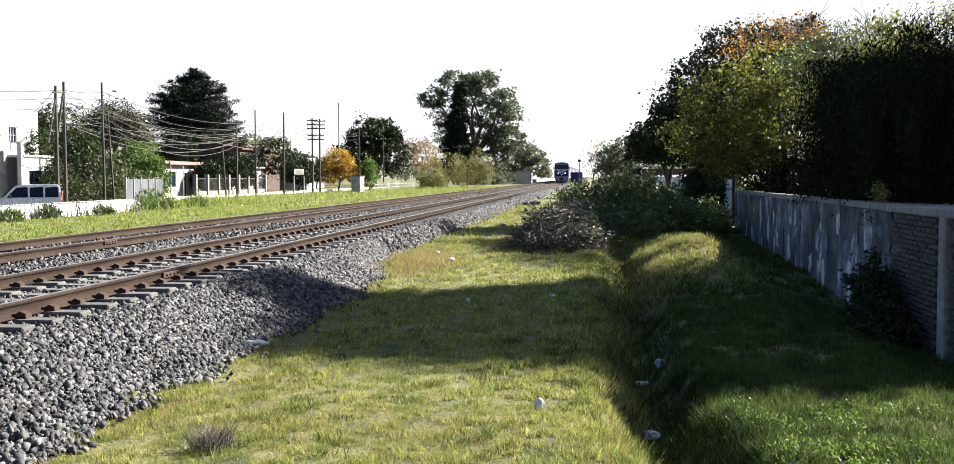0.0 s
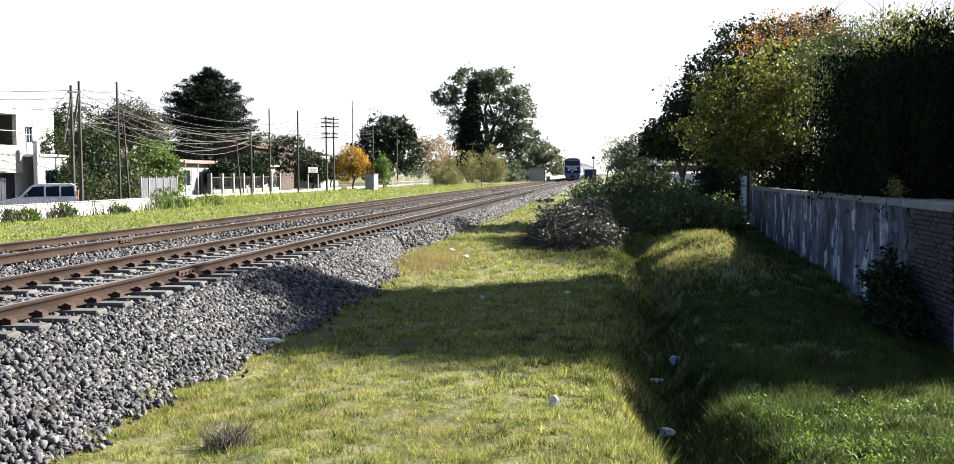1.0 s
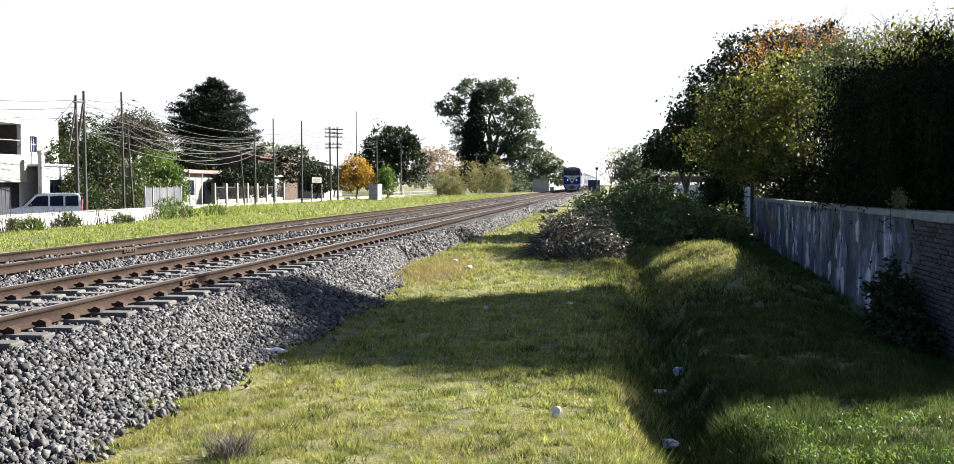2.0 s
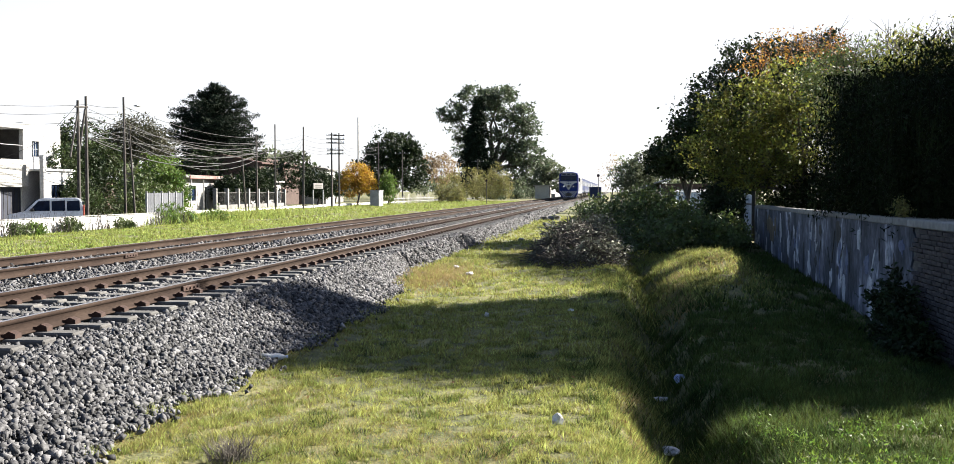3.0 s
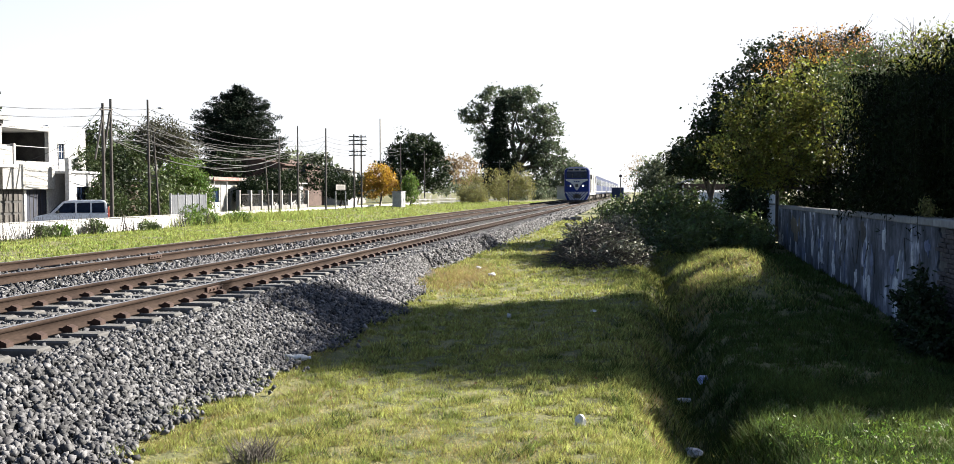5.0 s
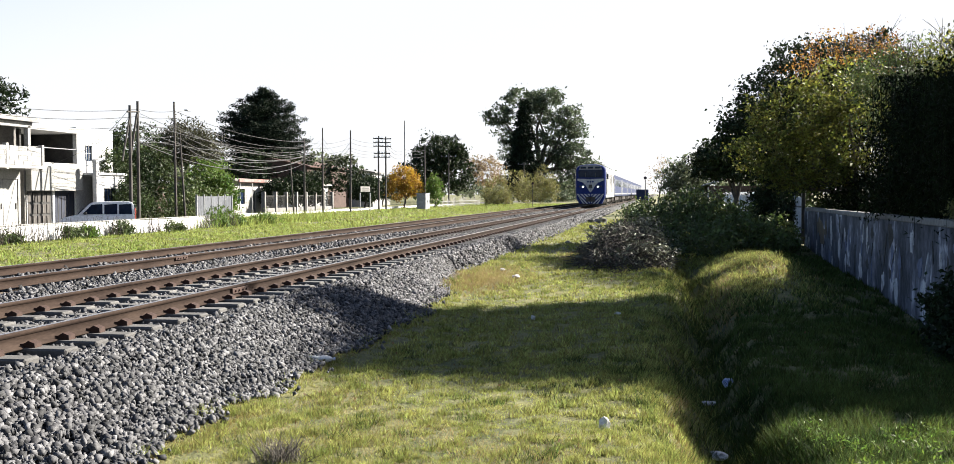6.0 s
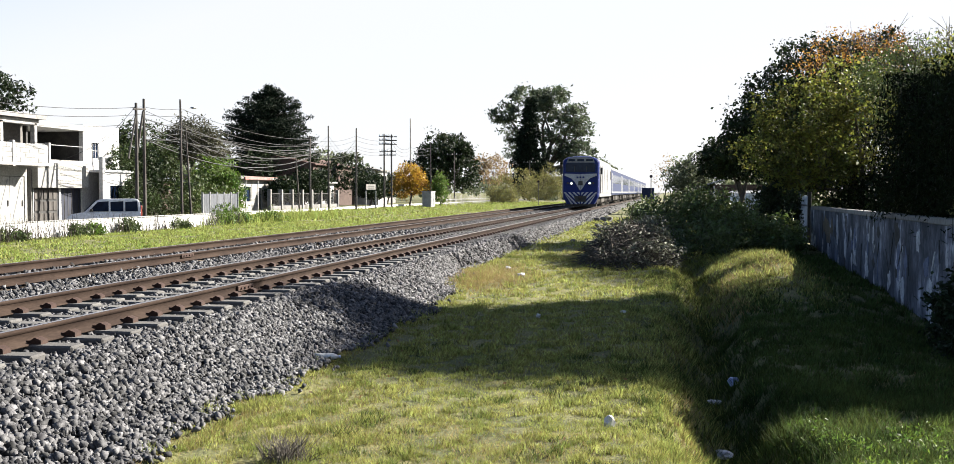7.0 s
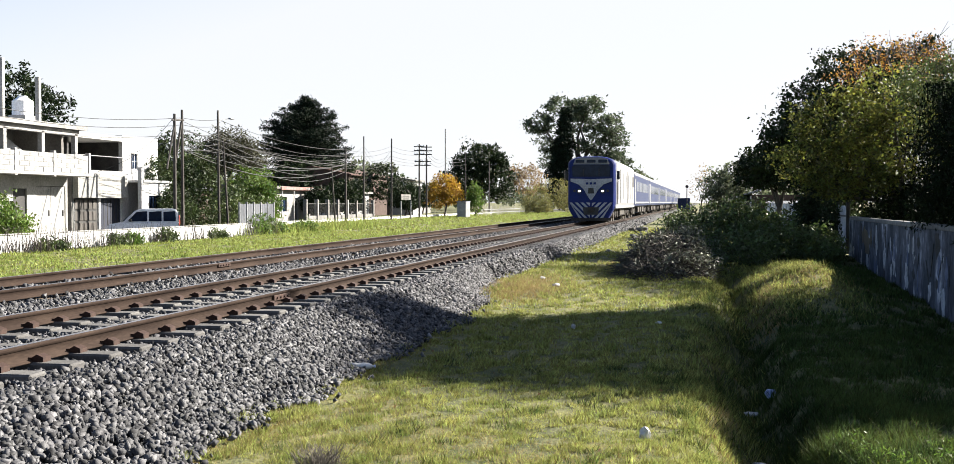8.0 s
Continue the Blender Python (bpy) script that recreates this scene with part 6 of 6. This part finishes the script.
tree("broadleaf_tree", "green tree beside the station", (-18.5, 300, -0.4), [(0, 0, 7.5, 3.2, 3, 3.0), (-3, 0, 5, 3, 3, 4), (3.4, 0, 4.4, 2.4, 3, 3.4)], M["leaf_pale"], 300, 20, 0.36, 0.6, 0.3, 39)
tree("cane_thicket", "tall yellow-green cane thicket", (-22.8, 150, -0.4), [(-1.4, 0, 1.3, 0.9, 1.2, 1.2), (0, 0, 1.4, 0.9, 1.2, 1.3), (1.4, 0, 1.3, 0.9, 1.2, 1.2)], M["leaf_bamboo"], 240, 18, 0.16, 0.18, 0.05, 40, category="shrub", hollow=0.2, droop=-0.5, aspect=0.15, limbs=False)
tree("cane_thicket", "tall brownish cane thicket near the line", (-19.5, 168, -0.4), [(-1.2, 0, 2.6, 1.4, 1.4, 2.4), (1.0, 0, 3.0, 1.4, 1.4, 2.8), (2.6, 0, 2.4, 1.2, 1.4, 2.2)], M["leaf_bamboo"], 300, 18, 0.2, 0.25, 0.06, 41, category="shrub", hollow=0.2, droop=-0.5, aspect=0.15, limbs=False)
tree("bush", "leafy green bush in front of the house", (-25.5, 34.6, -0.4), [(0, 0, 1.0, 0.9, 1.5, 1.0), (0, 1.2, 0.8, 0.7, 1.0, 0.8), (0.2, -1.4, 0.9, 0.8, 1.2, 0.9)], M["leaf_green"], 330, 22, 0.07, 0.14, 0.06, 48, category="bush", hollow=0.3)
for k, (x, y, w, h) in enumerate(((-22.3, 51.5, 0.9, 1.1), (-22.6, 54.0, 1.1, 0.9), (-22.2, 57.5, 1.2, 0.8), (-22.2, 38.8, 0.5, 0.5), (-22.1, 37.4, 0.45, 0.45), (-22.2, 41.6, 0.5, 0.55), (-22.0, 46.0, 0.6, 0.5), (-22.2, 33.4, 0.5, 0.4))):
    tree("weed_clump", "rank green weeds against the low wall", (x, y, -0.42), [(0, 0, 0.45 * h, 0.5 * w, w, 0.6 * h), (0.1, 0.6 * w, 0.3 * h, 0.5 * w, 0.7 * w, 0.45 * h)], M["leaf_green"] if k < 4 else M["leaf_shrub"], 60, 18, 0.1, 0.12, 0.02, 60 + k, category="weeds", hollow=0.1, limbs=False, aspect=0.2, droop=-0.35)
# dry stalks in front of the low wall
paths = []
for k in range(460):
    y, x = rng.choice([29.0, 30.6, 32.0, 33.4, 35.2, 37.6, 40.2, 44.0, 49.5, 52.5]) + rng.normal() * 0.75, -22.1 + rng.normal() * 0.15
    h = rng.uniform(0.35, 1.0)
    l = rng.normal(size=2) * 0.16
    paths.append([((x, y, -0.42), 0.012), ((x + l[0] * 0.5, y + l[1] * 0.5, -0.42 + h * 0.6), 0.009), ((x + l[0], y + l[1], -0.42 + h), 0.004)])
V, F = tubes(paths, 4)
tagged(new("dry_stalks", mesh_of("dry_stalks", V, F, M["twig"])), "dry brown weed stalks before the low wall", "weeds", kind="stuff")

fence = thing("picket_fence", (-27.0, 129.0, STREET_Z), "broken fence of pale uneven pickets", "fence")
for k in range(38):
    h = random.uniform(0.7, 1.5)
    part("picket", box(-0.02, 0.02, 0.82 * k, 0.82 * k + 0.14, -0.05, h, 0.01), M["cream"], fence)
for z in (0.35, 0.75):
    part("rail", box(0.02, 0.05, 0, 31, z, z + 0.06), M["greymetal"], fence)
for k, (x, y, h) in enumerate(((-23.0, 205, 2.2), (-20.5, 222, 2.6), (-18.6, 246, 2.4), (-26.5, 172, 2.0))):
    tree("bush", "grey-green bush along the far verge", (x, y, -0.42), [(0, 0, h * 0.5, h * 0.7, 2.4, h * 0.5), (1.2, 2, h * 0.4, h * 0.6, 2.2, h * 0.4)], M["leaf_euc"], 130, 18, 0.17, 0.3, 0.06, 160 + k, category="bush", hollow=0.25)

# ---------- far end of the line ----------
hut = thing("station_shelter", (-15.6, 238, -0.4), "small grey station hut with a flat roof", "hut")
part("wall", facade(0, 4.4, 0, 2.8, [(0.8, 1.9, 0.9, 2.1), (2.7, 3.7, 0, 2.1)], 1.4, 1.6), M["render"], hut)
part("wall", box(-1.6, 1.4, 0, 0.2, 0, 2.8), M["plaster"], hut)
part("wall", box(-1.6, 1.4, 4.2, 4.4, 0, 2.8), M["plaster"], hut)
part("wall", box(-1.8, -1.6, 0, 4.4, 0, 2.8), M["plaster"], hut)
part("door", box(1.48, 1.52, 2.7, 3.7, 0, 2.1), M["darkpaint_and_shade"], hut)
part("roof", box(-2.1, 2.1, -0.4, 4.8, 2.81, 3.0, 0.03), M["concrete"], hut)
platform = thing("station_platform", (-15.0, 252, -0.45), "long pale station platform beside the line", "platform")
part("platform_body", box(-3.0, 1.4, 0, 150, 0, 1.1, 0.03), M["concrete"], platform)
part("back_fence", box(-3.0, -2.85, 0, 150, 1.1, 2.2), M["panel"], platform)
shed = thing("blue_container", (-3.4, 200, -0.45), "blue-grey storage container beside the line", "container")
part("container_body", box(-1.1, 1.1, 0, 6, 0.1, 2.5, 0.03), M["coach"], shed)
for k in range(8):
    part("container_rib", box(-1.0 + 0.26 * k, -0.9 + 0.26 * k, -0.03, 0.0, 0.2, 2.4), M["coach"], shed)
part("base_frame", box(-1.1, 1.1, 0, 6, 0, 0.1), M["under"], shed)


def signal(x, y, z, h, label):
    root = thing("railway_signal", (x, y, z), label, "signal", "railway signals")
    part("post", cyl((0, 0, -0.1), (0, 0, h), 0.045, n=8), M["darkpaint_and_shade"], root)
    part("target", cyl((0, -0.06, h + 0.2), (0, 0.06, h + 0.2), 0.16, n=16), M["clip"], root)
    part("lamp", cyl((0, -0.09, h + 0.2), (0, -0.06, h + 0.2), 0.07, n=10), M["glass"], root)


signal(-16.6, 140, -0.42, 2.9, "dark railway signal on a slim post")
signal(-1.6, 112, -0.5, 3.2, "dark round signal on a slim post")

# woods and gardens in the far distance
rng = np.random.default_rng(77)
P = []
for k in range(130):
    left = rng.random() < 0.62
    y = rng.uniform(260, 700)
    x = rng.uniform(-150, -26) if left else rng.uniform(10, 90)
    if rng.random() < 0.3:
        x, y = rng.uniform(-120, -52), rng.uniform(120, 260)
    h, w = rng.uniform(4, 8.5), rng.uniform(2.5, 5)
    pts, _ = crown_points([(x, y, h * 0.55, w, w, h * 0.5)], 16, 18, 0.9, rng, 0.4)
    P.append(pts)
P = np.concatenate(P)
V, F = leaves(P[P[:, 2] > -0.4], 0.62, rng)
tagged(new("distant_trees", mesh_of("distant_trees", V, F, M["leaf_pale"])), "hazy grey-green trees in the far distance", "trees", kind="stuff")


# ---------- grass ----------
def blades(x, y, height, width, rng, lean=0.5):
    """Leaning tapered blades standing on the ground."""
    n = len(x)
    c = np.stack([x, y, ground_z(x, y) - 0.008], -1)
    t = rng.uniform(0, 2 * math.pi, n)
    side = np.stack([np.cos(t), np.sin(t), np.zeros(n)], -1) * (width * rng.uniform(0.7, 1.6, n))[:, None]
    h = height * rng.uniform(0.45, 1.4, n)
    bend = rng.normal(size=(n, 2)) * lean
    tip = c + np.stack([bend[:, 0] * h * 0.95, bend[:, 1] * h * 0.95, h * 0.95], -1)
    return np.stack([c - side, c + side, tip], 1).reshape(-1, 3), np.arange(3 * n).reshape(n, 3)


rng = np.random.default_rng(5)
gx, gy, gh, gw = [], [], [], []
for x0, x1, y0, y1, count, h, w, spread in (
        (-4.2, 5.0, 6.4, 9.5, 130000, 0.042, 0.0034, 0.028), (-4.2, 5.0, 9.5, 13, 105000, 0.044, 0.0043, 0.032), (-4.2, 4.8, 13, 20, 95000, 0.048, 0.0065, 0.045),
        (-5.0, 4.8, 20, 34, 75000, 0.055, 0.011, 0.07), (-5.2, 4.6, 34, 80, 40000, 0.075, 0.022, 0.12),
        (-22.4, -13.6, 16, 60, 70000, 0.065, 0.018, 0.14), (-31, -13.6, 60, 180, 45000, 0.09, 0.05, 0.3)):
    # the blades stand in small clumps, with thin spots between them
    clump = rng.integers(0, count // 16, count)
    tall = rng.uniform(0.45, 1.5, count // 16)[clump]
    x = rng.uniform(x0, x1, count // 16)[clump] + rng.normal(size=count) * spread
    y = rng.uniform(y0, y1, count // 16)[clump] + rng.normal(size=count) * spread
    h = h * tall
    keep = (x > toe(y) - 0.05 + rng.exponential(0.04, count)) | (x < -13)
    tuft = 0.5 + 0.5 * np.sin(x * 2.3 + 1.7 * np.sin(y * 0.9)) * np.sin(y * 1.7 + 1.3 * np.sin(x * 1.1))
    damp = np.exp(-((x - 0.75) / 0.8) ** 2) + 0.7 * ease(0.9, 2.2, x) * (x > 0)
    hh = h * (0.75 + 0.5 * tuft + 0.75 * np.clip(ripple(x, y, 0.35, 9), -0.8, 1.2) + 1.1 * damp * (x > -4.3))
    gx.append(x[keep]), gy.append(y[keep]), gh.append(hh[keep]), gw.append(np.full(count, w)[keep])
gx, gy, gh, gw = map(np.concatenate, (gx, gy, gh, gw))
side_ = gx < -13
V, F = blades(gx[side_], gy[side_], gh[side_], gw[side_], rng)
tagged(new("verge_grass", mesh_of("verge_grass", V, F, M["verge"])), "lush green grass on the far verge", "grass", kind="stuff")
gx, gy, gh, gw = gx[~side_], gy[~side_], gh[~side_], gw[~side_]
x, y = rng.uniform(-26.5, -21.6, 5200), rng.normal(62, 6.5, 5200)
V, F = blades(x, y, np.full(5200, 0.62), np.full(5200, 0.014), rng, 0.35)
tagged(new("tall_grass", mesh_of("tall_grass", V, F, M["verge"])), "tall rank grass beside the sheet fence", "grass", kind="stuff")
# lush picks the ditch and bank blades that get the shade-darkened colour
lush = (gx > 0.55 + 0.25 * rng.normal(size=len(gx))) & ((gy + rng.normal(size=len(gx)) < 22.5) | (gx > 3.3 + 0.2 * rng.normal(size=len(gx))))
for name_, pick_, m_, label_ in (("grass", ~lush, M["grass"], "short sunlit grass of the trackside lawn"), ("bank_grass", lush, M["shadegrass"], "rank grass on the ditch bank, darkened for its shade")):
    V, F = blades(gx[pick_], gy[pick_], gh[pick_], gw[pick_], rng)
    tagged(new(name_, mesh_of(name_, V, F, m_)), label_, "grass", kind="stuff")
# dry patches: beside the ballast, on the ditch edges and here and there
dx, dy = [], []
for cx, cy, rx, ry, count in ((-4.0, 24.2, 0.8, 2.8, 6000), (0.22, 10.5, 0.16, 2.0, 5200), (0.15, 15.5, 0.16, 3.0, 3200), (1.35, 23.5, 0.3, 3.5, 2600), (-2.6, 8.8, 1.2, 1.0, 3500), (-1.0, 8.2, 1.0, 0.8, 2500), (-3.3, 10.2, 0.5, 0.9, 1500), (2.6, 13.2, 0.8, 0.9, 1500), (-3.85, 8.6, 0.2, 2.2, 2600), (-3.9, 13.5, 0.16, 2.4, 1800), (2.4, 27.0, 1.0, 3.0, 2500), (-2.5, 32, 0.5, 4, 1500), (2.2, 12.0, 1.2, 0.4, 700)):
    dx.append(cx + rx * rng.normal(size=count) * 0.6), dy.append(cy + ry * rng.normal(size=count) * 0.6)
dx, dy = np.concatenate(dx), np.concatenate(dy)
keep = (dx > toe(dy)) & (dx < 4.7)
V, F = blades(dx[keep], dy[keep], np.where(dy[keep] > 20, 0.1, 0.045), np.where(dy[keep] > 20, 0.006, 0.0024), rng, 0.7)
tagged(new("dry_grass", mesh_of("dry_grass", V, F, M["drygrass"])), "withered straw-coloured grass in patches", "grass", kind="stuff")
# tall tufts
tx, ty, th, tw = [], [], [], []
for k in range(560):
    near = rng.random() < 0.5
    cx, cy = (rng.uniform(0.9, 4.4), rng.uniform(7.5, 13.5)) if near else (rng.normal(0.5, 0.45), rng.uniform(8, 30))
    if k % 9 == 0:
        cx, cy = rng.uniform(-3.6, 0.2), rng.uniform(7, 14)
    n = 60
    tx.append(cx + rng.normal(size=n) * 0.07), ty.append(cy + rng.normal(size=n) * 0.07)
    th.append(np.full(n, rng.uniform(0.06, 0.18) if k % 9 else rng.uniform(0.05, 0.09))), tw.append(np.full(n, 0.004))
tx, ty, th, tw = map(np.concatenate, (tx, ty, th, tw))
# the tufts share the grass colour darkened for the bank's shade
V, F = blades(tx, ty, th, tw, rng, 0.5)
tagged(new("grass_tufts", mesh_of("grass_tufts", V, F, M["shadegrass"])), "taller green grass tufts around the ditch", "grass", kind="stuff")

# broad-leaved weeds on the sunny edge of the bank
c = np.concatenate([(rng.uniform(1.3, 4.3), rng.uniform(7.4, 10.6), 0) + rng.normal(size=(80, 3)) * (0.11, 0.11, 0) * rng.uniform(0.5, 1.3) for k in range(60)])
c[:, 2] = ground_z(c[:, 0], c[:, 1]) + rng.uniform(0.02, 0.13, len(c))
V, F = leaves(c, 0.02, rng, -0.3, 0.35)
tagged(new("bank_weeds", mesh_of("bank_weeds", V, F, M["leaf_green"])), "low broad-leaved green weeds in the bank grass", "weeds", kind="stuff")

# fallen leaves
x, y = rng.uniform(-3.8, 4.4, 260), rng.uniform(6.5, 26, 260)
V, F = leaves(np.stack([x, y, ground_z(x, y) + 0.035], -1), 0.022, rng)
tagged(new("fallen_leaves", mesh_of("fallen_leaves", V, F, M["leaf_fallen"])), "scattered brown fallen leaves on the grass", "leaves", kind="stuff")
# a dry stalky weed in the lawn
paths = []
for k in range(230):
    t, r_, h = rng.uniform(0, 6.28), rng.uniform(0, 0.19), rng.uniform(0.08, 0.24)
    x, y = -2.86 + r_ * math.cos(t), 7.75 + r_ * math.sin(t)
    z = float(ground_z(x, y))
    l = rng.normal(size=2) * 0.09
    paths.append([((x, y, z), 0.003), ((x + l[0] * 0.5, y + l[1] * 0.5, z + h * 0.6), 0.0025), ((x + l[0], y + l[1], z + h), 0.001)])
V, F = tubes(paths, 3)
tagged(new("dry_weed", mesh_of("dry_weed", V, F, M["twig"])), "dark dry stalky weed in the lawn", "weed", kind="stuff")

# ---------- pieces ----------
brick = None
rng = np.random.default_rng(8)
for row in range(27):
    for k in range(15):
        y = 14.7 + 0.25 * k - (0.125 if row % 2 else 0)
        if y + 0.235 > 18.02 + 0.22 * math.sin(0.9 * row) + 0.1 * math.sin(2.3 * row) or 15.0 < y < 15.5:
            continue
        if brick is None:
            brick = part("brick", box(-0.05, 0.05, 0, 0.232, 0, 0.06, 0.006), M["brick"], wall)
            o = brick
        else:
            o = under(new("brick", brick.data), wall)
        o.matrix_basis = pose(0.03 + rng.uniform(-0.006, 0.008), y, -1.33 + 0.0755 * row + rng.uniform(-0.003, 0.003), rng.uniform(-0.8, 0.8), 0, rng.uniform(-0.8, 0.8))
shapes = []
for k in range(6):
    V, F = stones(np.zeros((1, 3)), np.array([0.032]), rng)
    shapes.append(mesh_of("stone", V, F, M["stonepiece"]))
for k in range(280):
    y = rng.uniform(6.8, 9.2)
    x = rng.uniform(-5.2, float(toe(y)))
    under(new("stone", shapes[k % 6]), ballast).matrix_basis = pose(x, y, float(ballast_z(np.array(x), y)) + 0.03, *rng.uniform(0, 360, 3))


motions()
